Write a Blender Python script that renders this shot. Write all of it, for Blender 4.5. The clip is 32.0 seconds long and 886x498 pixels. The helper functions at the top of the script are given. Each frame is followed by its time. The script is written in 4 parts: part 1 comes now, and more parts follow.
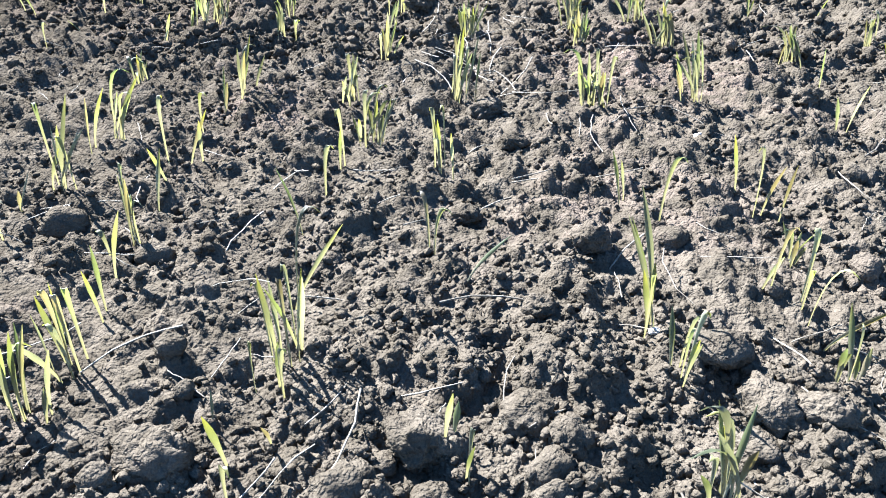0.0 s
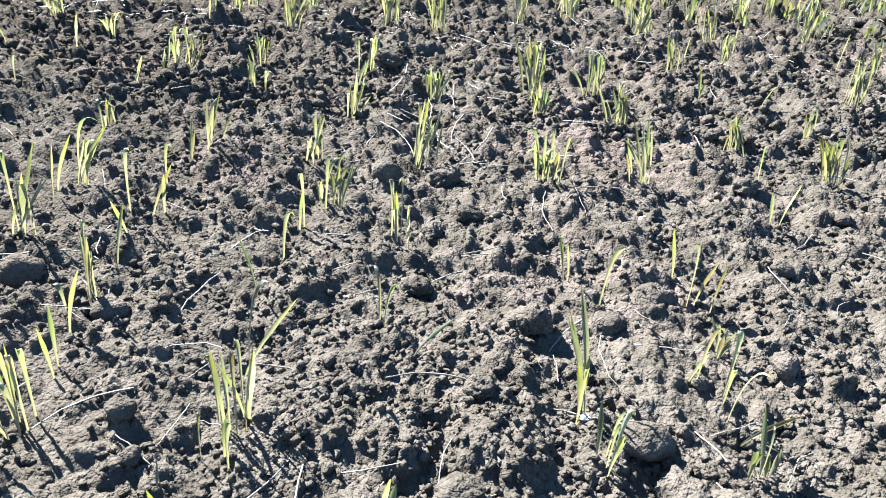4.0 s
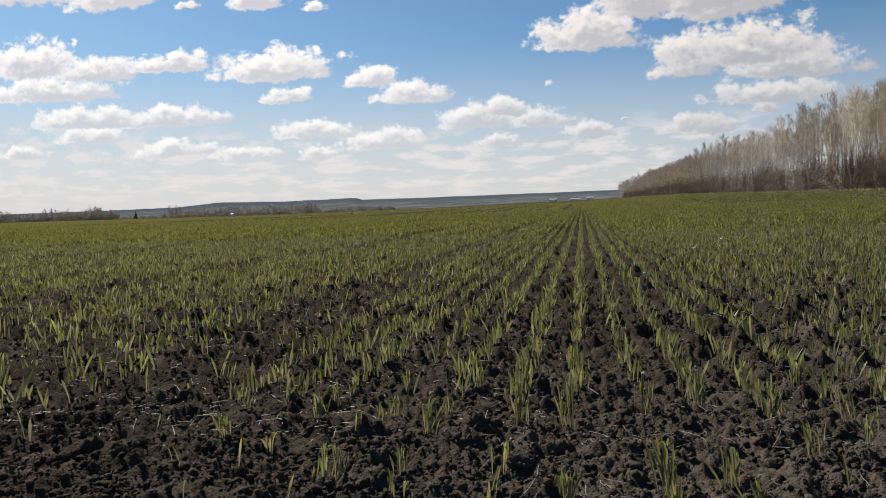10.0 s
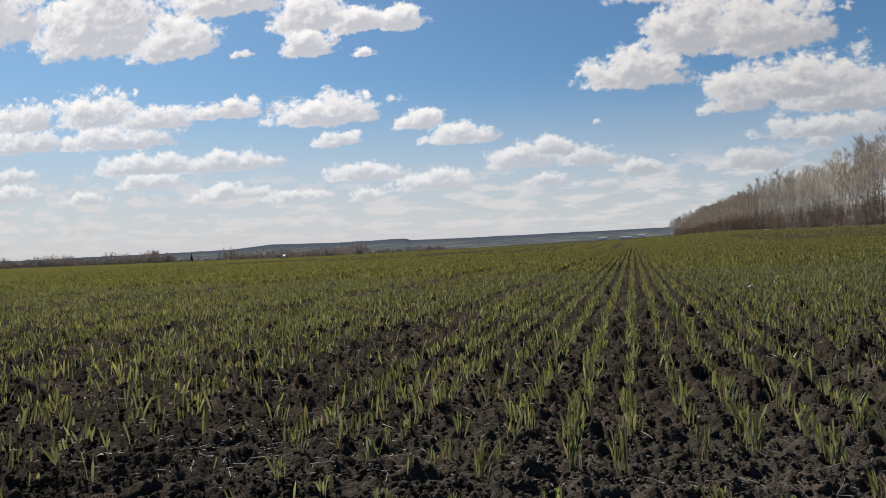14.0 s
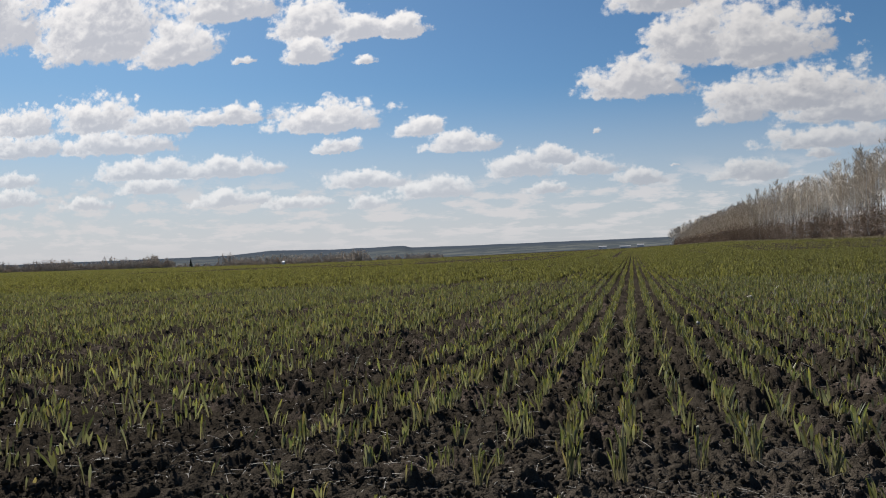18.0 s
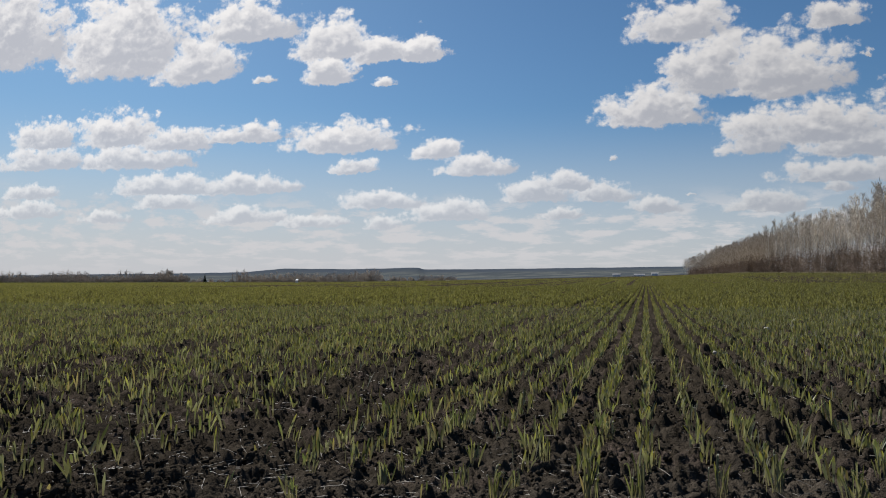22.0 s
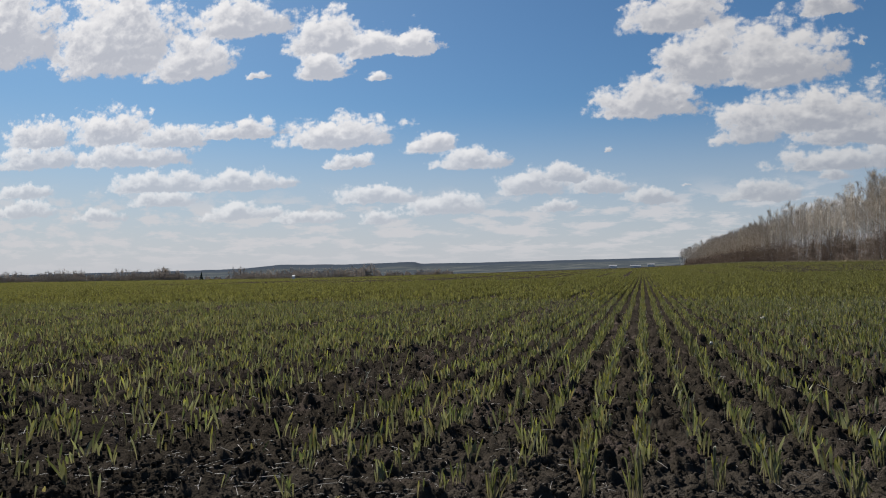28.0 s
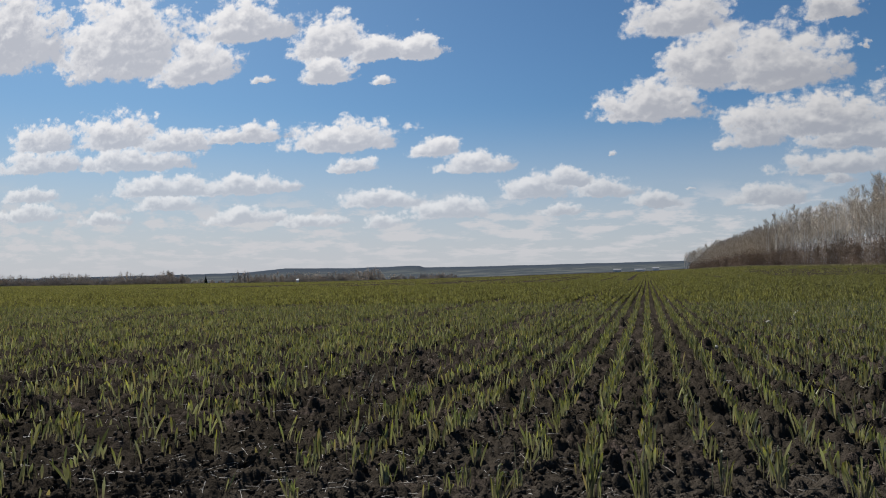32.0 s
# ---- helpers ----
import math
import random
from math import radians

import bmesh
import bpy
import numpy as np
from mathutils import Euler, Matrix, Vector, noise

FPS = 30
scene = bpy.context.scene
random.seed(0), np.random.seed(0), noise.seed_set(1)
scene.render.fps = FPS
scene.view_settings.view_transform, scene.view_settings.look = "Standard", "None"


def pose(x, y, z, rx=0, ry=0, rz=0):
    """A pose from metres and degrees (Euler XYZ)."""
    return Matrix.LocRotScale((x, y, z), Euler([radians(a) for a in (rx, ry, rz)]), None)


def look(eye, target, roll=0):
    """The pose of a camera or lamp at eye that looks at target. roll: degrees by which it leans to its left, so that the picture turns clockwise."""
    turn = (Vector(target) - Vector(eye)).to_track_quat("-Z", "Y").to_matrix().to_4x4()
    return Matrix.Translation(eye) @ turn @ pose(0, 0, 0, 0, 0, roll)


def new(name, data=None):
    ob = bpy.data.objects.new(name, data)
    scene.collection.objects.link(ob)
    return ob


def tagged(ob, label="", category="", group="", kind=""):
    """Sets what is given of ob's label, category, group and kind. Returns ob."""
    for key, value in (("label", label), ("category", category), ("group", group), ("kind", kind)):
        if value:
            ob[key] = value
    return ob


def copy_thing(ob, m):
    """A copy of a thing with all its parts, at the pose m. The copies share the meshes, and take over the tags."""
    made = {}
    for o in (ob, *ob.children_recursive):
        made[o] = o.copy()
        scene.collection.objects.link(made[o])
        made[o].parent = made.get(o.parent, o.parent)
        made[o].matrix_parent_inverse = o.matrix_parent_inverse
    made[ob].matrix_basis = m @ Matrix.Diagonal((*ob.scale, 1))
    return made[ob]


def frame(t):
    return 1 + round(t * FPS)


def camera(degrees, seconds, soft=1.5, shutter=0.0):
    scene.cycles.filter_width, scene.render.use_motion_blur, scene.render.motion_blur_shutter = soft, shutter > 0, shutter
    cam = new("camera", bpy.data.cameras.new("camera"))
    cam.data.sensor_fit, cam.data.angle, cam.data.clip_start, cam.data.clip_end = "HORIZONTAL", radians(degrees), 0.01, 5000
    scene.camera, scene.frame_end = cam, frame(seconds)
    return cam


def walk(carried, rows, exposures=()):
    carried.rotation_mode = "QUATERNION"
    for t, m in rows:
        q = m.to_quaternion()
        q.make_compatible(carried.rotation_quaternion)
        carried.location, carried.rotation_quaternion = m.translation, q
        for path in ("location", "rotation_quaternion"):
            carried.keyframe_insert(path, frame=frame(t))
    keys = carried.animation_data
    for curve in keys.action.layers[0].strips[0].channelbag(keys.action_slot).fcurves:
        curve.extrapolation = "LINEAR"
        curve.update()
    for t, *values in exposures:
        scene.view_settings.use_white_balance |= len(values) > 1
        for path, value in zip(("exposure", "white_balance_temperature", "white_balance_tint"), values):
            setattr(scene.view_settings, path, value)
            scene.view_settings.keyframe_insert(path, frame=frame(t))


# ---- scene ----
cam = camera(60.1, 32.0, soft=1.0)
PATH = [
    (0, (0.407, 0.392, 0.38), (0.334, 2.069, -0.707), -0.4),
    (0.5, (0.404, 0.392, 0.379), (0.334, 2.066, -0.713), 0.3),
    (1, (0.404, 0.39, 0.381), (0.339, 2.06, -0.718), 0.8),
    (1.5, (0.407, 0.387, 0.385), (0.344, 2.054, -0.718), 1.3),
    (2, (0.402, 0.39, 0.385), (0.341, 2.055, -0.721), 1.7),
    (2.5, (0.41, 0.39, 0.398), (0.342, 2.052, -0.712), 1.3),
    (4.5, (0.411, 0.387, 0.464), (0.479, 2.145, -0.487), 6.4),
    (5, (0.412, 0.395, 0.495), (0.487, 2.21, -0.343), 6.6),
    (5.5, (0.454, 0.369, 0.495), (0.454, 2.271, -0.121), 3.7),
    (6, (0.474, 0.368, 0.482), (0.368, 2.303, -0.009), 1.8),
    (6.5, (0.477, 0.366, 0.491), (0.344, 2.315, 0.064), 0.0),
    (7, (0.445, 0.347, 0.512), (0.134, 2.299, 0.205), -2.4),
    (7.5, (0.442, 0.345, 0.511), (0.152, 2.315, 0.328), -3.0),
    (8, (0.444, 0.343, 0.499), (0.142, 2.316, 0.374), -2.5),
    (8.5, (0.442, 0.336, 0.495), (0.113, 2.307, 0.402), -2.1),
    (9, (0.438, 0.331, 0.493), (0.095, 2.299, 0.39), -1.9),
    (9.5, (0.434, 0.337, 0.487), (0.092, 2.305, 0.385), -1.4),
    (10, (0.432, 0.338, 0.49), (0.073, 2.303, 0.387), -1.7),
    (10.5, (0.434, 0.32, 0.495), (0.006, 2.272, 0.415), -1.7),
    (11, (0.433, 0.325, 0.501), (-0.001, 2.276, 0.434), -2.5),
    (11.5, (0.435, 0.323, 0.502), (-0.01, 2.272, 0.436), -2.6),
    (12, (0.438, 0.319, 0.496), (-0.006, 2.269, 0.485), -2.1),
    (12.5, (0.439, 0.318, 0.498), (-0.017, 2.265, 0.507), -2.2),
    (13, (0.438, 0.325, 0.504), (-0.028, 2.27, 0.5), -2.6),
    (13.5, (0.436, 0.322, 0.503), (-0.033, 2.266, 0.5), -2.6),
    (14, (0.434, 0.32, 0.499), (-0.047, 2.261, 0.504), -2.3),
    (14.5, (0.433, 0.316, 0.5), (-0.05, 2.257, 0.515), -2.1),
    (16.5, (0.433, 0.321, 0.498), (-0.045, 2.263, 0.522), -2.0),
    (17, (0.434, 0.319, 0.498), (-0.047, 2.26, 0.524), -2.0),
    (17.5, (0.433, 0.32, 0.499), (-0.049, 2.261, 0.524), -2.0),
    (18, (0.432, 0.32, 0.498), (-0.047, 2.262, 0.523), -1.8),
    (18.5, (0.433, 0.319, 0.497), (-0.048, 2.26, 0.516), -1.9),
    (19, (0.437, 0.327, 0.494), (-0.032, 2.271, 0.518), -1.6),
    (19.5, (0.434, 0.324, 0.485), (-0.046, 2.265, 0.532), 0.0),
    (20, (0.439, 0.315, 0.488), (-0.04, 2.256, 0.554), -0.3),
    (20.5, (0.426, 0.325, 0.486), (-0.064, 2.263, 0.545), -0.4),
    (21, (0.418, 0.316, 0.486), (-0.083, 2.251, 0.555), -0.5),
    (21.5, (0.42, 0.32, 0.493), (-0.08, 2.254, 0.579), -0.3),
    (22, (0.413, 0.319, 0.487), (-0.099, 2.251, 0.572), -0.1),
    (22.5, (0.416, 0.33, 0.488), (-0.084, 2.266, 0.56), -0.5),
    (23, (0.412, 0.333, 0.487), (-0.083, 2.27, 0.56), -0.3),
    (23.5, (0.413, 0.335, 0.486), (-0.082, 2.271, 0.557), -0.5),
    (24, (0.414, 0.331, 0.489), (-0.081, 2.268, 0.56), -0.5),
    (24.5, (0.415, 0.33, 0.49), (-0.077, 2.267, 0.568), -0.6),
    (25, (0.411, 0.329, 0.491), (-0.09, 2.264, 0.563), -0.6),
    (25.5, (0.413, 0.335, 0.491), (-0.083, 2.271, 0.56), -0.7),
    (27.5, (0.412, 0.335, 0.49), (-0.092, 2.27, 0.557), -0.9),
    (28, (0.416, 0.329, 0.491), (-0.087, 2.264, 0.56), -0.9),
    (28.5, (0.414, 0.328, 0.49), (-0.098, 2.26, 0.552), -1.0),
    (29, (0.415, 0.337, 0.49), (-0.091, 2.271, 0.549), -1.1),
    (29.5, (0.412, 0.335, 0.491), (-0.094, 2.269, 0.551), -1.1),
    (30, (0.415, 0.334, 0.491), (-0.092, 2.268, 0.554), -1.2),
    (30.5, (0.413, 0.334, 0.49), (-0.091, 2.267, 0.565), -1.1),
    (31, (0.415, 0.335, 0.492), (-0.091, 2.269, 0.573), -1.2),
    (31.5, (0.415, 0.333, 0.492), (-0.093, 2.266, 0.575), -1.0),
    (32, (0.413, 0.333, 0.49), (-0.1, 2.265, 0.569), -0.9),
]
walk(cam, [(t, look(eye, target, roll)) for t, eye, target, roll in PATH],
     exposures=[(0, 3.55, 5900, 9), (2.5, 3.55, 5900, 9), (4.5, 3.55, 5850, 8), (5.0, 3.5, 5800, 8), (5.5, 3.2, 5800, 7), (6.0, 2.68, 5650, 7), (6.5, 1.9, 5900, 8), (7.0, 1.3, 6150, 9),
                (7.5, 1.15, 6450, 10), (9.0, 0.95, 6800, 12), (10.5, 0.90, 6850, 12), (12.0, 0.74, 6800, 12), (14.0, 0.75, 6650, 11), (19.0, 0.65, 6550, 11), (25.0, 0.58, 6450, 11), (32.0, 0.56, 6400, 11)])

# ---- light: a spring sun ahead and to the left of the drill rows, blue sky with fair-weather clouds ----
SUN_AZIMUTH, SUN_HEIGHT = -44.0, 39.0
sun = new("sun", bpy.data.lights.new("sun", "SUN"))
sun.data.energy, sun.data.angle, sun.data.color = 5.0, radians(0.53), (1.0, 0.96, 0.91)
toward_sun = Vector((math.sin(radians(SUN_AZIMUTH)) * math.cos(radians(SUN_HEIGHT)),
                     math.cos(radians(SUN_AZIMUTH)) * math.cos(radians(SUN_HEIGHT)), math.sin(radians(SUN_HEIGHT))))
sun.matrix_world = look(toward_sun * 60, (0, 0, 0))

# Clouds by their place on the sky: sideways and up as slopes from the row direction, half-width, height.
CUMULUS_HIGH_LEFT = [
    (-1.002, 0.345, 0.150, 0.165), (-0.771, 0.315, 0.126, 0.150), (-0.644, 0.297, 0.081, 0.068), (-0.562, 0.352, 0.085, 0.063),
    (-0.427, 0.316, 0.056, 0.065), (-0.356, 0.306, 0.050, 0.041), (-0.296, 0.302, 0.034, 0.041), (-0.434, 0.281, 0.045, 0.040),
    (-0.533, 0.287, 0.023, 0.022), (-0.346, 0.272, 0.027, 0.016)]
CUMULUS_MID_LEFT = [
    (-0.910, 0.210, 0.064, 0.048), (-0.786, 0.206, 0.081, 0.055), (-0.688, 0.197, 0.077, 0.031), (-0.915, 0.176, 0.090, 0.039),
    (-0.751, 0.172, 0.104, 0.040), (-0.557, 0.203, 0.073, 0.026), (-0.403, 0.182, 0.089, 0.045), (-0.270, 0.167, 0.038, 0.031),
    (-0.218, 0.143, 0.050, 0.032), (-0.391, 0.152, 0.038, 0.019)]
CUMULUS_LOW = [
    (-0.688, 0.131, 0.106, 0.031), (-0.561, 0.127, 0.087, 0.029), (-0.693, 0.109, 0.063, 0.025), (-0.357, 0.101, 0.069, 0.025),
    (-0.254, 0.082, 0.059, 0.027), (-0.947, 0.131, 0.059, 0.023), (-0.950, 0.101, 0.078, 0.025), (-0.567, 0.086, 0.073, 0.025),
    (-0.452, 0.077, 0.060, 0.018), (-0.809, 0.091, 0.048, 0.019), (-0.353, 0.071, 0.031, 0.020)]
CUMULUS_RIGHT = [
    (-0.139, 0.104, 0.052, 0.032), (-0.094, 0.120, 0.036, 0.025), (-0.048, 0.102, 0.046, 0.025), (0.011, 0.087, 0.034, 0.019),
    (-0.104, 0.082, 0.031, 0.015), (-0.040, 0.155, 0.011, 0.013), (0.056, 0.108, 0.010, 0.006), (0.048, 0.301, 0.064, 0.063),
    (0.079, 0.232, 0.057, 0.092), (0.164, 0.224, 0.080, 0.078), (0.010, 0.197, 0.066, 0.049)]
CUMULUS_FAR_RIGHT = [
    (0.133, 0.155, 0.045, 0.056), (0.218, 0.163, 0.083, 0.063), (0.252, 0.146, 0.085, 0.039), (0.243, 0.118, 0.081, 0.032),
    (0.224, 0.107, 0.026, 0.019), (0.141, 0.085, 0.054, 0.026), (0.223, 0.306, 0.034, 0.031), (0.258, 0.266, 0.010, 0.015)]


class Nodes:
    """Short writing of node trees: each call adds one node and returns its first output."""

    def __init__(self, tree):
        self.tree = tree

    def add(self, kind, inputs=(), out=0, **settings):
        node = self.tree.nodes.new(kind)
        for key, value in settings.items():
            if key == "operation":
                node.operation = value
            elif key == "data_type":
                node.data_type = value
            elif key == "blend_type":
                node.blend_type = value
            elif key == "interpolation_type":
                node.interpolation_type = value
            elif key == "feature":
                node.feature = value
            elif key == "use_clamp":
                node.use_clamp = value
            elif key == "attribute_name":
                node.attribute_name = value
            elif key == "noise_dimensions":
                node.noise_dimensions = value
        for slot, value in (inputs.items() if isinstance(inputs, dict) else enumerate(inputs)):
            if isinstance(value, bpy.types.NodeSocket):
                self.tree.links.new(value, node.inputs[slot])
            elif value is not None:
                node.inputs[slot].default_value = value
        return node.outputs[out]

    def math(self, operation, a, b=None, c=None, clamp=False):
        return self.add("ShaderNodeMath", (a, b, c), operation=operation, use_clamp=clamp)

    def vec(self, operation, a, b=None, out=0):
        return self.add("ShaderNodeVectorMath", (a, b), out=out, operation=operation)

    def xyz(self, x, y, z):
        return self.add("ShaderNodeCombineXYZ", (x, y, z))

    def noise(self, vector, scale, detail=4.0, rough=0.55, out=0, distort=0.0):
        return self.add("ShaderNodeTexNoise", {"Vector": vector, "Scale": scale, "Detail": detail, "Roughness": rough, "Distortion": distort}, out=out)

    def smooth(self, value, low, high, to_low=0.0, to_high=1.0):
        return self.add("ShaderNodeMapRange", (value, low, high, to_low, to_high), interpolation_type="SMOOTHSTEP")

    def mix(self, factor, a, b, blend="MIX"):
        return self.add("ShaderNodeMix", {0: factor, 6: a, 7: b}, out=2, data_type="RGBA", blend_type=blend)


def cloud_field():
    group = bpy.data.node_groups.new("cloud_field", "ShaderNodeTree")
    group.interface.new_socket("place", in_out="INPUT", socket_type="NodeSocketVector")
    group.interface.new_socket("field", in_out="OUTPUT", socket_type="NodeSocketFloat")
    n = Nodes(group)
    place = group.nodes.new("NodeGroupInput").outputs[0]
    wobble = n.vec("SUBTRACT", n.noise(place, 26.0, 4.0, 0.6, out=1), (0.5, 0.5, 0.5))
    curl = n.vec("SUBTRACT", n.noise(place, 95.0, 4.0, 0.65, out=1), (0.5, 0.5, 0.5))
    moved = n.vec("ADD", place, n.vec("ADD", n.vec("MULTIPLY", wobble, (0.026, 0.013, 0.0)), n.vec("MULTIPLY", curl, (0.018, 0.010, 0.0))))
    field, part_up = None, None
    for side, up, half, tall in CUMULUS_HIGH_LEFT + CUMULUS_MID_LEFT + CUMULUS_LOW + CUMULUS_RIGHT + CUMULUS_FAR_RIGHT:
        off = n.vec("MULTIPLY", n.vec("SUBTRACT", moved, (side, up + 0.16 * tall, 0.0)), (0.82 / half, 0.92 / tall, 0.0))
        bend = n.vec("ADD", n.vec("MULTIPLY", off, (1.0, 2.9, 0.0)), n.vec("MULTIPLY", n.vec("ABSOLUTE", off), (0.0, -1.85, 0.0)))
        own = n.math("SUBTRACT", 1.0 if half > 0.03 else 0.72, n.vec("LENGTH", bend, out=1))
        level = n.vec("DOT_PRODUCT", off, (-0.25, 1.0, 0.0), out=1)
        if field is None:
            field, part_up = own, level
        else:
            part_up = n.add("ShaderNodeMix", (n.smooth(n.math("SUBTRACT", own, field), -0.30, 0.30), None, part_up, level))
            field = n.math("SMOOTH_MAX", field, own, 0.22)
    field = n.math("MAXIMUM", field, -0.6)
    # rounded heads upon heads, with a little fray at the edges
    stir = n.vec("SUBTRACT", n.noise(place, 48.0, 3.0, 0.55, out=1), (0.5, 0.5, 0.5))
    swirl = n.vec("ADD", n.vec("MULTIPLY", place, (1.0, 1.35, 0.0)), n.vec("MULTIPLY", stir, (0.016, 0.016, 0.0)))
    puffs = None
    for scale, share in ((30.0, 0.55), (66.0, 0.30), (150.0, 0.15)):
        head = n.add("ShaderNodeTexVoronoi", {"Vector": swirl, "Scale": scale, "Smoothness": 0.35}, feature="SMOOTH_F1")
        head = n.math("MULTIPLY", n.math("SUBTRACT", 1.0, head), share)
        puffs = head if puffs is None else n.math("ADD", puffs, head)
    fray = n.noise(place, 120.0, 6.0, 0.62)
    total = n.math("ADD", field, n.math("MULTIPLY", n.math("SUBTRACT", puffs, 0.555), 0.95))
    total = n.math("ADD", total, n.math("MULTIPLY", n.math("SUBTRACT", fray, 0.5), 0.6))
    group.interface.new_socket("level", in_out="OUTPUT", socket_type="NodeSocketFloat")
    group.interface.new_socket("puffs", in_out="OUTPUT", socket_type="NodeSocketFloat")
    last = group.nodes.new("NodeGroupOutput")
    for k, value in enumerate((total, part_up, puffs)):
        group.links.new(value, last.inputs[k])
    return group


def build_sky():
    world = bpy.data.worlds.new("sky")
    world.use_nodes = True
    scene.world = world
    tree = world.node_tree
    tree.nodes.clear()
    n = Nodes(tree)
    sky = tree.nodes.new("ShaderNodeTexSky")
    sky.sky_type, sky.sun_disc = "NISHITA", False
    sky.sun_elevation, sky.sun_rotation = radians(SUN_HEIGHT), radians(SUN_AZIMUTH)
    sky.air_density, sky.dust_density, sky.ozone_density = 1.0, 0.5, 1.6
    way = tree.nodes.new("ShaderNodeTexCoord").outputs["Generated"]
    split = tree.nodes.new("ShaderNodeSeparateXYZ")
    tree.links.new(way, split.inputs[0])
    x, y, z = split.outputs
    ahead = n.math("MAXIMUM", y, 0.08)
    place = n.xyz(n.math("DIVIDE", x, ahead), n.math("DIVIDE", z, ahead), 0.0)
    group = cloud_field()

    def field_at(vector):
        node = tree.nodes.new("ShaderNodeGroup")
        node.node_tree = group
        tree.links.new(vector, node.inputs[0])
        return node.outputs

    near, level, puffs = field_at(place)
    sunward = field_at(n.vec("ADD", place, (-0.005, 0.009, 0.0)))[2]
    # the same kind of cloud goes on overhead and behind
    roof = n.math("MAXIMUM", z, 0.06)
    over = n.noise(n.xyz(n.math("DIVIDE", x, roof), n.math("DIVIDE", y, roof), 0.0), 1.1, 7.0, 0.6)
    over = n.math("MULTIPLY", n.math("SUBTRACT", over, 0.68), 6.0)
    inside = n.math("MULTIPLY", n.smooth(y, 0.35, 0.6), n.smooth(n.math("DIVIDE", z, ahead), 0.62, 0.42))
    field = n.add("ShaderNodeMix", (inside, None, over, near))
    cover = n.smooth(field, 0.0, 0.34)
    relief = n.math("MULTIPLY", n.math("SUBTRACT", sunward, puffs), 1.5)
    deep = n.math("SUBTRACT", n.math("SUBTRACT", level, relief), n.math("MULTIPLY", n.math("SUBTRACT", puffs, 0.58), 0.5))
    thick = n.math("MULTIPLY", n.smooth(deep, 0.92, 0.0), n.math("MAXIMUM", n.smooth(near, 0.04, 0.62, 0.05, 1.0), n.smooth(level, 0.35, -0.1, 0.0, 0.95)))
    thick = n.math("MAXIMUM", thick, n.math("MULTIPLY", relief, 0.5), clamp=True)
    # thin flat rows of small clouds low over the horizon
    height = n.math("DIVIDE", z, n.math("MAXIMUM", n.vec("LENGTH", n.xyz(x, y, 0.0), out=1), 0.05))
    reach = n.math("LOGARITHM", n.math("ADD", n.math("MAXIMUM", height, 0.0), 0.03), 2.718)
    layer = n.noise(n.xyz(n.math("MULTIPLY", n.math("DIVIDE", x, ahead), 17.0), n.math("MULTIPLY", reach, 6.0), 0.0), 1.0, 7.0, 0.60)
    low = n.math("MULTIPLY", n.smooth(layer, 0.46, 0.60), n.math("MULTIPLY", n.smooth(height, 0.125, 0.075), n.smooth(height, 0.0, 0.04)))
    blue = n.mix(1.0, sky.outputs[0], (0.68, 1.03, 1.30, 1.0), "MULTIPLY")
    haze = n.smooth(height, 0.235, -0.01, 0.0, 0.93)
    haze = n.math("MULTIPLY", haze, n.smooth(n.math("DIVIDE", x, ahead), -0.5, 0.35, 1.0, 0.84))
    clear = n.mix(haze, blue, (10.7, 10.7, 11.4, 1.0))
    white = n.mix(thick, (17.4, 17.1, 16.8, 1.0), (9.8, 10.1, 11.0, 1.0))
    dim = n.smooth(n.math("DIVIDE", x, ahead), -0.35, 0.3, 1.0, 0.75)
    white = n.mix(1.0, white, n.xyz(dim, dim, dim), "MULTIPLY")
    shade = n.mix(n.smooth(height, 0.05, 0.22, 0.68, 1.0), clear, white)
    lit = n.mix(n.math("MULTIPLY", low, 0.75), clear, (12.4, 12.2, 12.4, 1.0))
    colour = n.mix(n.math("MULTIPLY", cover, 0.97), lit, shade)
    back = n.add("ShaderNodeBackground", (colour, 0.034))
    tree.links.new(back, tree.nodes.new("ShaderNodeOutputWorld").inputs[0])


build_sky()

# ---- numbers of the place ----
ROW_START, ROW_STEP = -0.045, 0.15      # drill rows run along +y
FIELD_END = 430.0
WOOD_X = 45.0
WHEEL_TRACKS = ((-0.80, 0.20, 0.12), (-2.68, 0.22, 0.15), (-3.85, 0.15, 0.3), (-6.3, 0.45, 0.15), (-9.0, 0.7, 0.2), (-17.6, 1.8, 0.12), (-23.6, 2.0, 0.12), (-40, 4.0, 0.15),
                (1.12, 0.05, 0.5), (5.2, 0.25, 0.3), (9.5, 0.5, 0.4))      # middle, half width and the share of plants left
SOIL_LEVEL, SOIL_HEAPED = 0.003, 0.006


# ---- noise ----
def lattice(ix, iy, seed):
    h = (ix.astype(np.int64) * 374761393 + iy.astype(np.int64) * 668265263 + seed * 2147483647) & 0xFFFFFFFF
    h = ((h ^ (h >> 13)) * 1274126177) & 0xFFFFFFFF
    h = ((h ^ (h >> 16)) * 2246822519) & 0xFFFFFFFF
    return ((h ^ (h >> 15)) & 0xFFFFFF) / float(0x1000000)


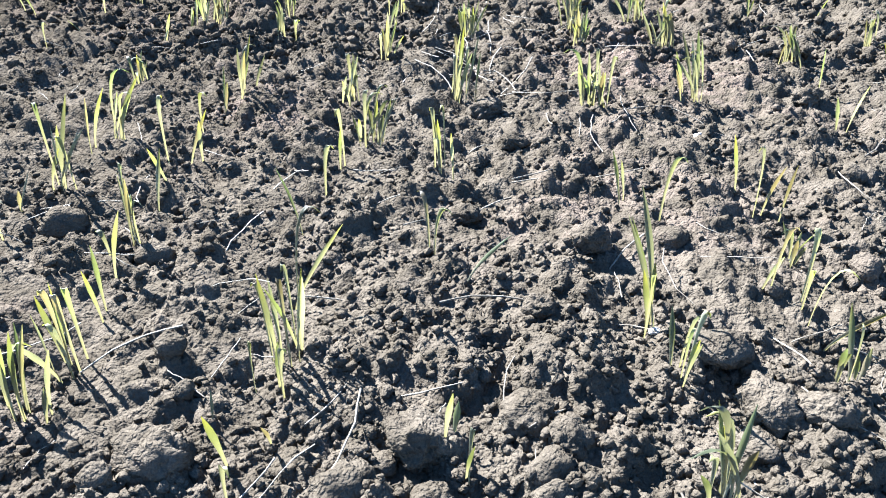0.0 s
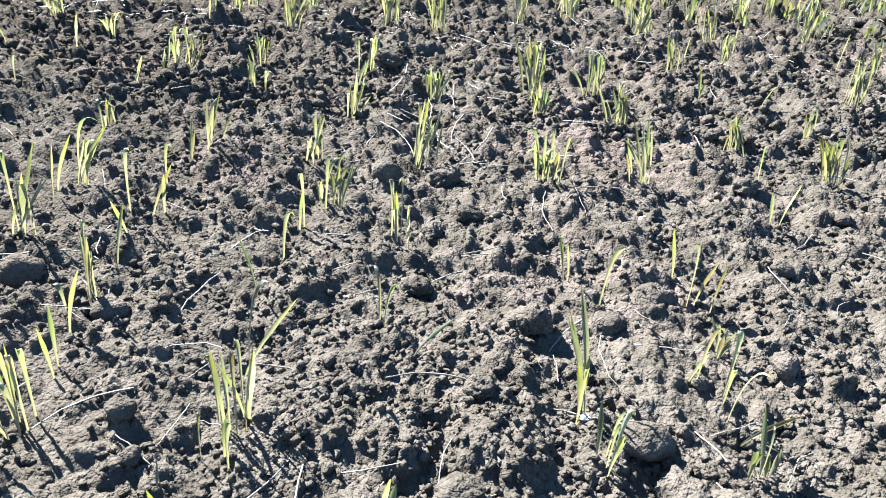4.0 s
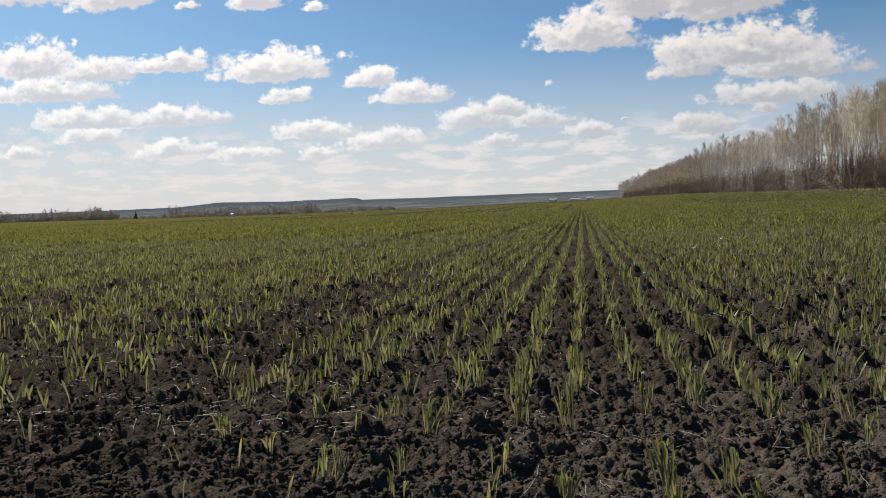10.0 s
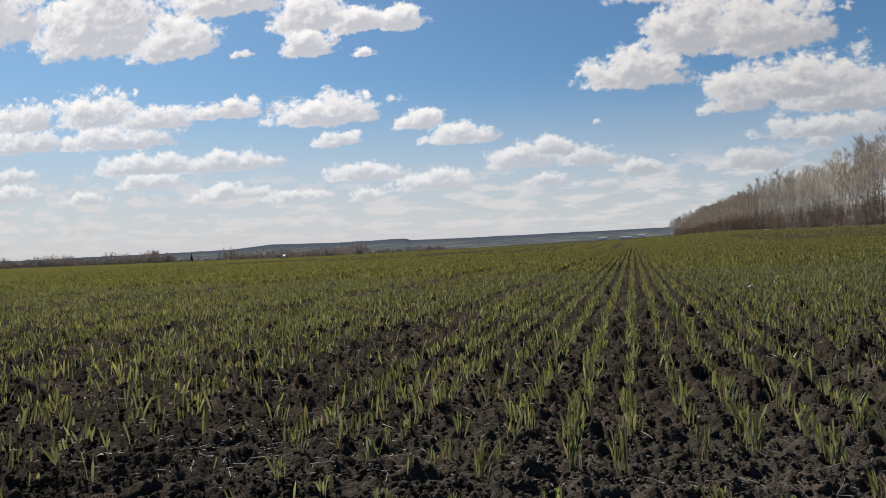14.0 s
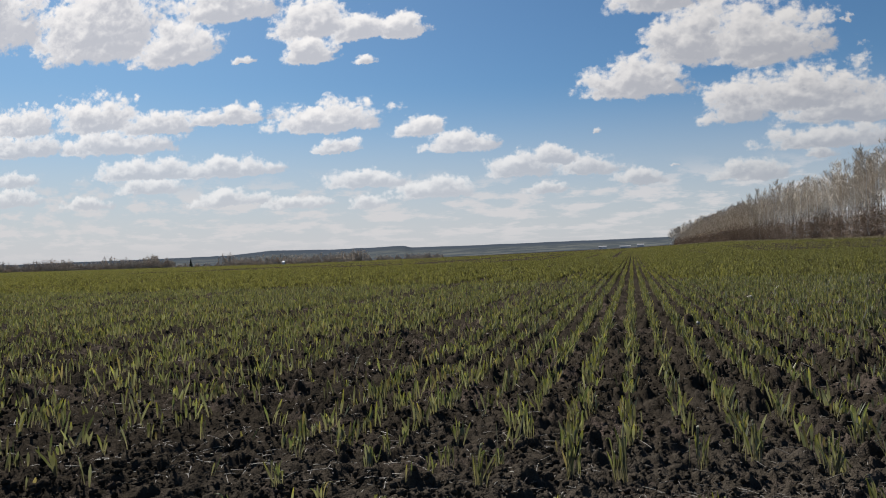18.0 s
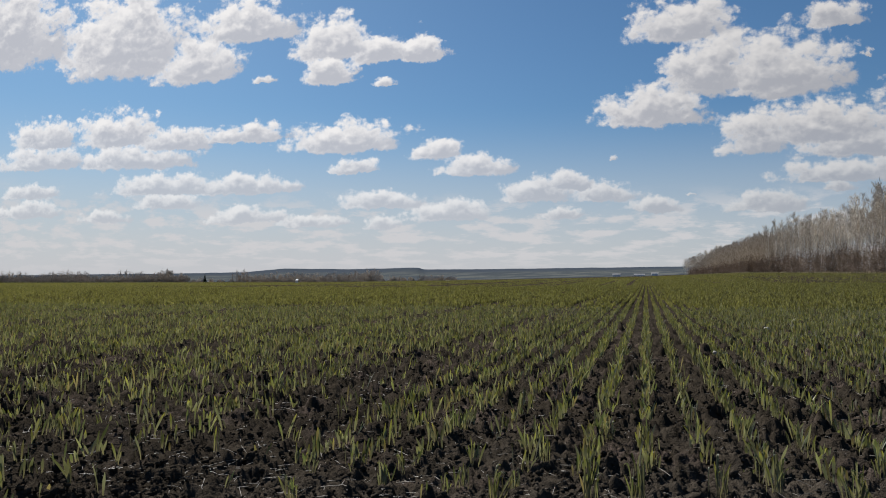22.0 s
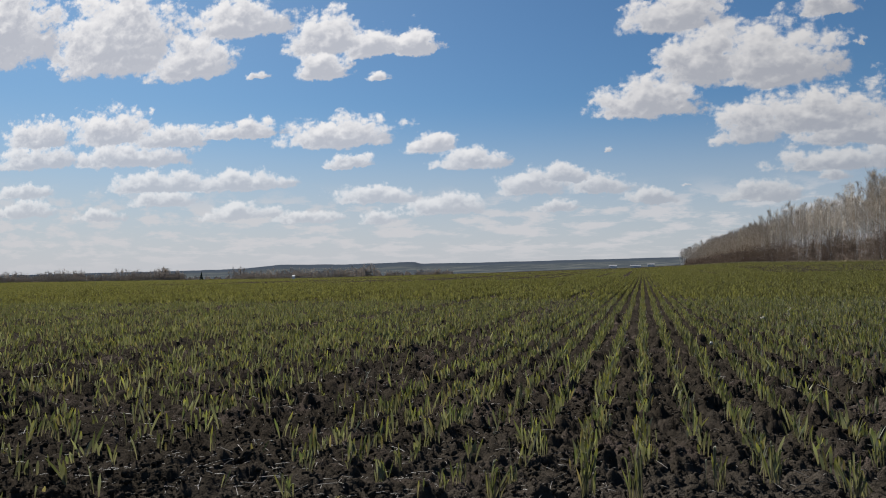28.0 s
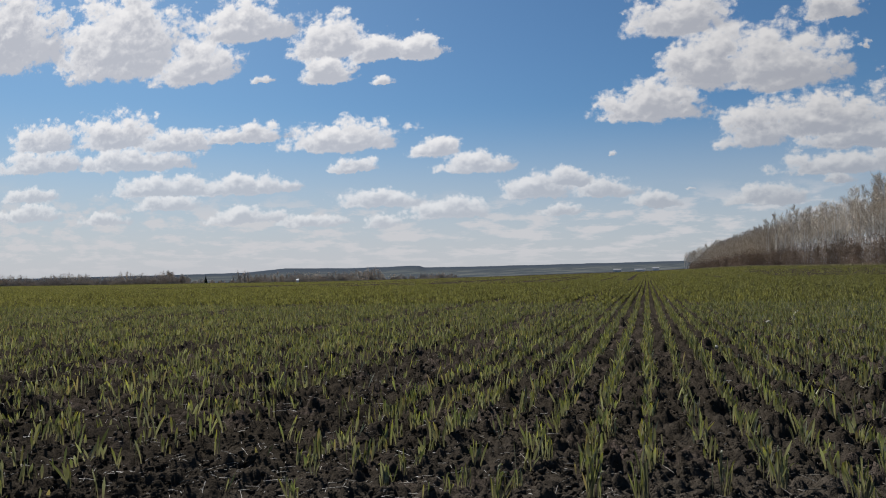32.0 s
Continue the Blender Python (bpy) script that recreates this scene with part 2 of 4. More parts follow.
def value_noise(x, y, seed=0):
    ix, iy = np.floor(x), np.floor(y)
    fx, fy = x - ix, y - iy
    fx, fy = fx * fx * (3 - 2 * fx), fy * fy * (3 - 2 * fy)
    a, b = lattice(ix, iy, seed), lattice(ix + 1, iy, seed)
    c, d = lattice(ix, iy + 1, seed), lattice(ix + 1, iy + 1, seed)
    return (a * (1 - fx) + b * fx) * (1 - fy) + (c * (1 - fx) + d * fx) * fy


def layered(x, y, octaves, seed=0, gain=0.5):
    total, most, size = 0, 0, 1.0
    for k in range(octaves):
        total, most = total + size * value_noise(x * 2**k, y * 2**k, seed + k), most + size
        size *= gain
    return total / most


def lumps(x, y, cell, seed, share, low=0.22, high=0.52):
    """Rounded lumps strewn over cells, as heights."""
    gx, gy, best = np.floor(x / cell), np.floor(y / cell), np.zeros_like(x)
    rough = layered(x / cell * 2.7, y / cell * 2.7, 3, seed + 7, 0.6)
    for dx in (-1, 0, 1):
        for dy in (-1, 0, 1):
            cx, cy = gx + dx, gy + dy
            px, py = (cx + lattice(cx, cy, seed)) * cell, (cy + lattice(cx, cy, seed + 1)) * cell
            kind = lattice(cx, cy, seed + 2)
            r = cell * (low + (high - low) * lattice(cx, cy, seed + 3))
            squash = 0.75 + 0.5 * lattice(cx, cy, seed + 4)
            q = ((x - px) * squash / r) ** 2 + ((y - py) / squash / r) ** 2
            best = np.maximum(best, np.where(kind < share, r * np.sqrt(np.maximum(0, 1 - q)) * (0.45 + 0.9 * rough), 0))
    return best


def rise(x, y):
    """The gentle swell of the land: level near the rows' start, climbing a little ahead and to the right."""
    y = np.asarray(y, float)
    side = np.asarray(x, float) / np.maximum(y, 1.0)
    slope = np.interp(side, (-1.0, -0.45, -0.2, 0.0, 0.12, 0.4), (0.0006, 0.0004, 0.003, 0.0068, 0.0115, 0.0118))
    k = np.clip((y - 10) / 85, 0, 1)
    return slope * np.maximum(y, 0) * k * k * (3 - 2 * k)


def soil(x, y, fine=True):
    """Height of the tilled soil: crumbs and clods pressed to a common level, with open hollows between them."""
    x, y = np.asarray(x, float), np.asarray(y, float)
    wx = x + 0.02 * (layered(x * 30, y * 30, 3, 71) - 0.5) + 0.006 * (layered(x * 110, y * 110, 2, 73) - 0.5)
    wy = y + 0.02 * (layered(x * 30, y * 30, 3, 81) - 0.5) + 0.006 * (layered(x * 110, y * 110, 2, 83) - 0.5)
    out = np.clip((y - 0.95) / 2.6, 0, 1)
    z = (0.015 + 0.012 * out) * (layered(x * 5, y * 5, 3, 3) - 0.5) + 0.005 * np.cos(2 * np.pi * (x - ROW_START) / ROW_STEP + np.pi)
    big, mid = 0.6 * lumps(wx, wy, 0.085, 11, 0.22), 0.75 * lumps(wx + 0.3, wy, 0.042, 21, 0.5)
    flat, rough = np.maximum(big, mid) + 0.25 * np.minimum(big, mid), big + 1.2 * mid
    if fine:
        small, tiny = 0.85 * lumps(wx, wy + 0.7, 0.023, 31, 0.7), 0.85 * lumps(wx + 0.11, wy + 0.37, 0.0125, 41, 0.72)
        flat = np.maximum(flat, small) + 0.35 * np.minimum(flat, small) + tiny
        rough = rough + 1.2 * small + tiny
    # pressed flat by the roller near by, rougher clods farther out, with open hollows
    hollow = np.clip((0.43 - layered(x * 15, y * 15, 3, 61)) / 0.12, 0, 1)
    heap = 0.75 * flat * (1 - out) + 1.45 * rough * out + 0.6 * out * lumps(wx + 0.9, wy + 0.2, 0.13, 91, 0.42)
    z = z + heap * (1 - (0.55 + 0.2 * out) * hollow) - (0.005 + 0.007 * out) * hollow
    if fine:
        z = z + (0.011 + 0.019 * out) * (layered(x * 50, y * 50, 5, 51, 0.74) - 0.5)
    return z - SOIL_LEVEL - SOIL_HEAPED * out + rise(x, y)


# ---- mesh helpers ----
def raw_mesh(name, verts, faces, along=None):
    """A mesh from arrays; faces all of one size."""
    verts, faces = np.asarray(verts, np.float32), np.asarray(faces, np.int32)
    me = bpy.data.meshes.new(name)
    me.vertices.add(len(verts))
    me.vertices.foreach_set("co", verts.ravel())
    me.loops.add(faces.size)
    me.loops.foreach_set("vertex_index", faces.ravel())
    me.polygons.add(len(faces))
    me.polygons.foreach_set("loop_start", np.arange(len(faces), dtype=np.int32) * faces.shape[1])
    if along is not None:
        me.attributes.new("along", "FLOAT", "POINT").data.foreach_set("value", np.asarray(along, np.float32).ravel())
    me.update(calc_edges=True)
    me.validate()
    return me


def shade_smooth(me):
    me.polygons.foreach_set("use_smooth", np.ones(len(me.polygons), bool))
    return me


def mesh_part(name, me, material, parent=None, label=""):
    ob = new(name, me)
    if material and not me.materials:
        me.materials.append(material)
    if parent:
        ob.parent = parent
    return tagged(ob, label)


def part(name, bm, material, parent, label=""):
    me = bpy.data.meshes.new(name)
    bm.to_mesh(me)
    bm.free()
    return mesh_part(name, me, material, parent, label)


class Tubes:
    """Many tapered tubes gathered in one mesh."""

    def __init__(self):
        self.verts, self.faces, self.thin = [], [], []

    def tube(self, points, radii, sides=5):
        start = len(self.verts)
        for i, (p, r) in enumerate(zip(points, radii)):
            a = points[max(i - 1, 0)]
            b = points[min(i + 1, len(points) - 1)]
            d = (Vector(b) - Vector(a)).normalized()
            s = d.orthogonal().normalized()
            t = d.cross(s)
            for k in range(sides):
                w = 2 * math.pi * k / sides
                self.verts.append(Vector(p) + r * (math.cos(w) * s + math.sin(w) * t))
        for i in range(len(points) - 1):
            for k in range(sides):
                j = start + i * sides
                self.faces.append((j + k, j + (k + 1) % sides, j + sides + (k + 1) % sides, j + sides + k))

    def sliver(self, a, b, wide):
        """A twig too thin to need sides."""
        start, d = len(self.verts), (b - a)
        s = d.orthogonal().normalized() * wide
        self.verts += [a - s, a + s, b]
        self.thin.append((start, start + 1, start + 2))

    def mesh(self, name):
        """Quads of the tubes and triangles of the twigs in one mesh."""
        quads, thin = np.array(self.faces, np.int32).reshape(-1, 4), np.array(self.thin, np.int32).reshape(-1, 3)
        split = np.concatenate([quads[:, (0, 1, 2)], quads[:, (0, 2, 3)], thin])
        return shade_smooth(raw_mesh(name, self.verts, split))


# ---- materials ----
def material(name):
    mat = bpy.data.materials.new(name)
    mat.use_nodes = True
    mat.node_tree.nodes.clear()
    return mat, Nodes(mat.node_tree)


def finish(mat, n, shader):
    n.tree.links.new(shader, n.tree.nodes.new("ShaderNodeOutputMaterial").inputs[0])
    return mat


def surface(n, colour, rough=0.8, normal=None, specular=0.3, metal=0.0):
    inputs = {"Base Color": colour, "Roughness": rough, "Specular IOR Level": specular, "Metallic": metal}
    if normal is not None:
        inputs["Normal"] = normal
    return n.add("ShaderNodeBsdfPrincipled", inputs)


def bump(n, height, strength, distance):
    return n.add("ShaderNodeBump", {"Strength": strength, "Distance": distance, "Height": height})


def where(n):
    return n.add("ShaderNodeNewGeometry", out=0)


def soil_material():
    mat, n = material("tilled_soil")
    p = where(n)
    big, mid = n.noise(p, 2.2, 3.0), n.noise(p, 26.0, 4.0, 0.6)
    grain = n.noise(p, 420.0, 4.0, 0.7)
    speck = n.noise(p, 1300.0, 3.0, 0.7)
    base_tone = n.mix(n.smooth(mid, 0.35, 0.68), (0.0222, 0.0187, 0.0142, 1), (0.0342, 0.0288, 0.0224, 1))
    # paler towards one spot by the row starts, its rim broken by noise
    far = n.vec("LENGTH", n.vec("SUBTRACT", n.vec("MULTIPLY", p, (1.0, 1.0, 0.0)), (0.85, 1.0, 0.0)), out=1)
    pale_area = n.smooth(n.math("ADD", far, n.math("MULTIPLY", n.math("SUBTRACT", big, 0.5), 2.8)), 2.2, 0.4)
    dry = n.mix(pale_area, base_tone, n.mix(1.0, base_tone, (1.66, 1.69, 1.76, 1), "MULTIPLY"))
    red = n.mix(n.math("MULTIPLY", n.smooth(big, 0.5, 0.68), n.smooth(mid, 0.4, 0.6)), dry, (0.070, 0.055, 0.046, 1))
    colour = n.mix(n.smooth(grain, 0.35, 0.68, 0.0, 0.8), red, n.mix(1.0, red, (1.4, 1.39, 1.37, 1), "MULTIPLY"))
    colour = n.mix(n.smooth(speck, 0.45, 0.7, 0.0, 0.8), colour, n.mix(1.0, colour, (1.35, 1.34, 1.33, 1), "MULTIPLY"))
    # crumbs upon crumbs
    loose = n.vec("ADD", p, n.vec("MULTIPLY", n.vec("SUBTRACT", n.noise(p, 60.0, 3.0, 0.6, out=1), (0.5, 0.5, 0.5)), (0.010, 0.010, 0.010)))
    relief = n.math("ADD", n.math("MULTIPLY", n.noise(p, 190.0, 4.0, 0.62), 0.0036), n.math("MULTIPLY", n.noise(p, 60.0, 2.0), 0.0020))
    for scale, depth in ((170.0, -0.0022), (360.0, -0.0016)):
        crumbs = n.add("ShaderNodeTexVoronoi", {"Vector": loose, "Scale": scale})
        relief = n.math("ADD", relief, n.math("MULTIPLY", crumbs, depth))
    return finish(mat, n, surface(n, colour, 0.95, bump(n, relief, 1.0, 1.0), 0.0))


def leaf_material():
    mat, n = material("seedling_leaf")
    along = n.add("ShaderNodeAttribute", out=2, attribute_name="along")
    each = n.add("ShaderNodeNewGeometry", out=8)
    thing = n.add("ShaderNodeObjectInfo", out=5)
    pick = n.math("FRACT", n.math("ADD", each, thing))
    green = n.mix(pick, (0.060, 0.078, 0.036, 1), (0.096, 0.106, 0.044, 1))
    green = n.mix(n.smooth(n.math("FRACT", n.math("MULTIPLY", pick, 7.31)), 0.22, 0.62), green, (0.104, 0.110, 0.080, 1))
    green = n.mix(n.smooth(n.math("FRACT", n.math("MULTIPLY", pick, 13.7)), 0.82, 0.94), green, (0.110, 0.092, 0.056, 1))
    tip = n.mix(n.math("MULTIPLY", n.smooth(along, 0.62, 1.0), n.smooth(pick, 0.35, 0.9)), green, (0.140, 0.140, 0.030, 1))
    tone = n.math("MULTIPLY_ADD", n.math("FRACT", n.math("MULTIPLY", pick, 23.3)), 0.80, 0.52)
    plant = n.smooth(n.noise(where(n), 13.0, 2.0), 0.34, 0.66, 0.7, 1.45)
    tone = n.math("MULTIPLY", tone, plant)
    tip = n.mix(1.0, tip, n.xyz(tone, tone, tone), "MULTIPLY")
    stem = n.mix(n.smooth(along, 0.70, 0.12), tip, (0.134, 0.128, 0.096, 1))
    vein = n.noise(where(n), 900.0, 2.0)
    colour = n.mix(n.smooth(vein, 0.3, 0.7, 0.0, 0.3), stem, n.mix(1.0, stem, (1.4, 1.35, 1.3, 1), "MULTIPLY"))
    front = surface(n, colour, 0.45, None, 0.36)
    glow = n.add("ShaderNodeBsdfTranslucent", (n.mix(1.0, colour, (1.55, 1.5, 0.85, 1), "MULTIPLY"),))
    return finish(mat, n, n.add("ShaderNodeMixShader", (0.37, front, glow)))


def plain_material(name, low, high, scale, rough=0.8, relief=0.5, depth=0.01, specular=0.25):
    mat, n = material(name)
    p = where(n)
    tone = n.noise(p, scale, 5.0, 0.6)
    each = n.add("ShaderNodeNewGeometry", out=8)
    colour = n.mix(n.smooth(n.math("ADD", tone, n.math("MULTIPLY", n.math("SUBTRACT", each, 0.5), 0.3)), 0.3, 0.7), (*low, 1), (*high, 1))
    return finish(mat, n, surface(n, colour, rough, bump(n, n.noise(p, scale * 6, 4.0), relief, depth), specular))


def far_field_material():
    mat, n = material("crop_leaves_far")
    each = n.add("ShaderNodeNewGeometry", out=8)
    p = where(n)
    patch = n.noise(n.vec("MULTIPLY", p, (0.05, 0.012, 0.0)), 1.0, 3.0)
    green = n.mix(n.math("ADD", n.math("MULTIPLY", each, 0.6), n.math("MULTIPLY", patch, 0.4)), (0.052, 0.060, 0.027, 1), (0.097, 0.098, 0.042, 1))
    grey = n.smooth(n.math("FRACT", n.math("MULTIPLY", each, 7.31)), 0.40, 0.80, 0.0, 0.8)
    green = n.mix(grey, green, (0.100, 0.106, 0.074, 1))
    plant = n.smooth(n.noise(p, 8.0, 2.0), 0.34, 0.66, 0.60, 1.55)
    green = n.mix(1.0, green, n.xyz(plant, plant, plant), "MULTIPLY")
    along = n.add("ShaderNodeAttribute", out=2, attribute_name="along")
    # brownish feet, darkened further: shade low in the stand put into the colour
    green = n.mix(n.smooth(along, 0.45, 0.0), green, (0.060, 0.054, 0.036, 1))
    front = surface(n, green, 0.45, None, 0.36)
    glow = n.add("ShaderNodeBsdfTranslucent", (n.mix(1.0, green, (1.76, 1.60, 0.74, 1), "MULTIPLY"),))
    return finish(mat, n, n.add("ShaderNodeMixShader", (0.45, front, glow)))


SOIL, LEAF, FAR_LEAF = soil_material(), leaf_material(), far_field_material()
STRAW = plain_material("dry_straw", (0.050, 0.042, 0.031), (0.16, 0.138, 0.108), 60.0, 0.55, 0.3, 0.001, 0.4)
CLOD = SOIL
STONE = plain_material("pale_stone", (0.22, 0.21, 0.19), (0.42, 0.40, 0.37), 120.0, 0.7)
BARK = plain_material("poplar_bark", (0.36, 0.34, 0.31), (0.74, 0.72, 0.67), 3.0, 0.85)
TWIG = plain_material("grey_twigs", (0.32, 0.278, 0.222), (0.57, 0.508, 0.42), 0.6, 0.85)
BRUSH = plain_material("brown_brushwood", (0.135, 0.100, 0.072), (0.265, 0.200, 0.148), 0.5, 0.9)
HEDGE = plain_material("grey_brown_hedge", (0.27, 0.222, 0.172), (0.47, 0.395, 0.31), 0.3, 0.9)
GRASS = plain_material("dry_verge_grass", (0.15, 0.125, 0.07), (0.30, 0.255, 0.15), 0.8, 0.9)
FIR = plain_material("dark_fir_needles", (0.012, 0.022, 0.012), (0.03, 0.05, 0.025), 3.0, 0.8)
WALL = plain_material("white_plaster", (0.60, 0.59, 0.56), (0.80, 0.79, 0.76), 0.6, 0.8)
ROOF = plain_material("white_roof_sheet", (0.26, 0.26, 0.26), (0.36, 0.36, 0.36), 0.4, 0.6)

# ---- ground: one sheet from underfoot to the horizon ----
def build_ground():
    fine = np.radians(np.arange(-52, 38.01, 0.13))          # bearings ahead
    rest = np.radians(np.arange(42, 304.1, 4.0))
    bearing = np.concatenate([fine, rest])
    radii = [0.002]
    while radii[-1] < 4600:
        r = radii[-1]
        radii.append(r * (1.0054 if 0.28 < r < 2.2 else 1.0085 if 0.28 < r < 8 else 1.03 if r < 50 else 1.06) + (0.01 if r < 0.25 else 0))
    r, a = np.meshgrid(np.array(radii), bearing, indexing="ij")
    x, y = 0.42 + r * np.sin(a), 0.36 + r * np.cos(a)
    z = soil(x, y)
    z = np.where(r > 60, rise(x, y), z)
    behind = (a > fine[-1] + 0.001) & (r > 0.3)
    z = np.where(behind, rise(x, y) + 0.03 * (layered(x * 1.1, y * 1.1, 2, 17) - 0.5), z)
    rows, cols = r.shape
    i, j = np.meshgrid(np.arange(rows - 1), np.arange(cols), indexing="ij")
    a0, a1 = i * cols + j, i * cols + (j + 1) % cols
    faces = np.stack([a0, a0 + cols, a1 + cols, a1], -1).reshape(-1, 4)
    me = raw_mesh("ground", np.stack([x, y, z], -1).reshape(-1, 3), faces[:, ::-1])
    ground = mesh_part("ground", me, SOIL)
    tagged(ground, "dark tilled soil of a drilled field, cloddy and dry on top", "ground", kind="structure")


build_ground()


# ---- wheat seedlings near by: each clump is a thing with its leaves as parts ----
def leaf_arrays(rng, tip, height, width, steps=8, turn=0.0, bend=0.0):
    """A folded, tapering blade from the foot to (tip, height)."""
    verts, along = [], []
    side = np.array([math.cos(turn), math.sin(turn), 0.0])
    front = np.array([-math.sin(turn), math.cos(turn), 0.0])
    for k in range(steps + 1):
        s = k / steps
        spine = np.array([tip[0] * s ** (1.2 + bend), tip[1] * s ** (1.2 + bend), height * (s if bend <= 0.6 else math.sin(s * math.pi * 0.62) / math.sin(math.pi * 0.62))])
        wide = width * (0.34 + 0.66 * min(1.0, s / 0.62) ** 1.8) * (1 - 0.94 * max(0.0, (s - 0.62) / 0.38) ** 1.9)
        fold = 0.32 * wide
        verts += [spine - side * wide / 2 + front * fold * 0.5, spine - front * fold * 0.5, spine + side * wide / 2 + front * fold * 0.5]
        along += [s] * 3
    faces = [(3 * k + c, 3 * k + c + 1, 3 * k + c + 4, 3 * k + c + 3) for k in range(steps) for c in (0, 1)]
    return verts, faces, along


def seedling(rng, x, y, lean, height, leaves, label):
    base = tagged(new("wheat_seedling"), label, "seedling", "wheat seedlings in drill rows")
    base.location = (x, y, float(soil(np.array([x]), np.array([y]))[0]) - 0.004)
    for k in range(leaves if leaves < 3 else round(leaves * 2.0)):
        own = 1.0 if k == 0 else rng.uniform(0.55, 0.98)
        tip = (lean * own + rng.gauss(0, 0.010 if k else 0.002), rng.gauss(0, 0.012))
        me = shade_smooth(raw_mesh("leaf", *leaf_arrays(rng, tip, (height + 0.006) * own, rng.uniform(0.0038, 0.0058), 8, rng.uniform(-0.9, 0.9), rng.choice((0.1, 0.4, 0.8)))))
        leaf = mesh_part("leaf", me, LEAF, base)
        leaf.location = (rng.gauss(0, 0.005 if leaves < 4 else 0.009) if k else 0, rng.gauss(0, 0.006), 0)
    return base


# millimetres along x and y, lean, height, leaves
OUTER_LEFT = [(-43, 1002, 25, 46, 1), (-41, 1041, 18, 41, 2), (-24, 1084, 17, 94, 4), (-36, 1189, 17, 75, 2), (-10, 1198, 25, 73, 3), (-41, 1371, 0, 54, 4), (-245, 1511, 10, 39, 1), (-77, 1552, 8, 44, 2)]
INNER_LEFT = [(111, 768, 18, 62, 2), (91, 770, 25, 83, 3), (104, 819, 0, 75, 4), (104, 883, 2, 58, 2), (95, 933, 20, 71, 1), (80, 964, -10, 24, 1), (91, 990, 14, 79, 3), (93, 1044, 2, 59, 1), (86, 1104, -12, 46, 1), (73, 1151, 1, 70, 1), (92, 1153, 17, 57, 2), (80, 1246, 14, 51, 1), (88, 1300, -1, 63, 2), (106, 1330, 14, 75, 3), (107, 1566, 0, 44, 3)]
MID_LEFT = [(265, 687, 11, 45, 1), (255, 722, -10, 40, 1), (276, 745, 3, 36, 1), (233, 751, 1, 26, 1), (272, 786, 5, 47, 2), (252, 806, 3, 45, 1), (266, 829, -2, 91, 5), (264, 901, 29, 95, 2), (244, 1015, -20, 63, 1), (259, 1078, 9, 63, 1), (263, 1157, -2, 70, 2), (291, 1211, 19, 60, 6), (274, 1218, 1, 32, 1), (246, 1341, 0, 60, 5), (278, 1500, 2, 67, 4)]
MIDDLE = [(408, 717, 0, 45, 2), (392, 744, 3, 41, 2), (403, 930, 36, 47, 1), (369, 968, -12, 52, 2), (387, 1124, -2, 59, 1), (377, 1137, -3, 72, 3), (387, 1351, 8, 104, 5)]
MID_RIGHT = [(560, 703, -13, 67, 5), (559, 808, 9, 58, 3), (551, 866, -20, 116, 3), (587, 1031, 15, 64, 1), (555, 1068, -14, 59, 2), (555, 1324, -9, 74, 8), (570, 1575, -6, 61, 6)]
INNER_RIGHT = [(678, 815, -1, 50, 3), (675, 856, 29, 45, 1), (673, 877, 20, 52, 1), (674, 891, -5, 58, 2), (652, 917, 14, 54, 2), (690, 970, -9, 35, 3), (701, 1044, 7, 61, 1), (680, 1048, -12, 67, 1), (689, 1049, 8, 56, 1), (674, 1087, -16, 72, 1), (689, 1344, -23, 85, 5), (693, 1532, -12, 67, 8)]
OUTER_RIGHT = [(835, 1241, -18, 49, 1), (848, 1242, 11, 60, 1), (863, 1376, -3, 65, 1), (857, 1483, -14, 57, 6), (1015, 1583, -12, 52, 4)]

FIRST_LEFT = [(-548, 1949, 5, 39, 2), (-409, 2131, 3, 50, 4), (-369, 1731, -12, 45, 2), (-346, 1871, -12, 67, 7), (-334, 2204, 9, 44, 2), (-228, 1828, 9, 49, 5), (-224, 1606, -18, 28, 1), (-222, 1685, 15, 56, 1), (-205, 2228, -4, 66, 5), (-202, 2086, -4, 68, 8)]
NEXT_LEFT = [(-54, 1617, 7, 47, 2), (-52, 1920, 3, 38, 2), (-52, 2086, 5, 48, 3), (-41, 1648, 8, 54, 3), (-27, 1682, 5, 66, 6), (-21, 2118, 2, 56, 6), (67, 2524, 3, 59, 4), (76, 1730, 3, 56, 5), (91, 1966, 7, 77, 8), (117, 2116, 0, 55, 6), (122, 1585, 6, 36, 2), (144, 2359, 0, 70, 5)]
NEXT_MIDDLE = [(269, 2566, -2, 67, 5), (279, 1608, 5, 42, 2), (279, 1744, 5, 62, 5), (288, 2045, 1, 93, 10), (300, 2698, 2, 62, 5), (390, 2063, -3, 106, 8), (396, 1625, -1, 62, 8), (419, 2345, 4, 77, 5), (565, 1649, -11, 104, 8), (570, 2196, -5, 99, 6), (664, 2328, -4, 61, 4), (679, 1694, -10, 75, 6), (697, 2219, 0, 93, 8)]
NEXT_RIGHT = [(841, 2140, -2, 96, 10), (858, 1886, -18, 71, 5), (861, 1691, -7, 64, 2), (879, 2197, -19, 56, 5), (960, 2383, -7, 69, 6), (983, 1411, -19, 69, 12), (991, 1739, 15, 45, 1), (993, 2117, -21, 80, 4), (995, 1985, -1, 57, 4), (1040, 2078, -1, 60, 2), (1106, 2544, 1, 66, 3)]
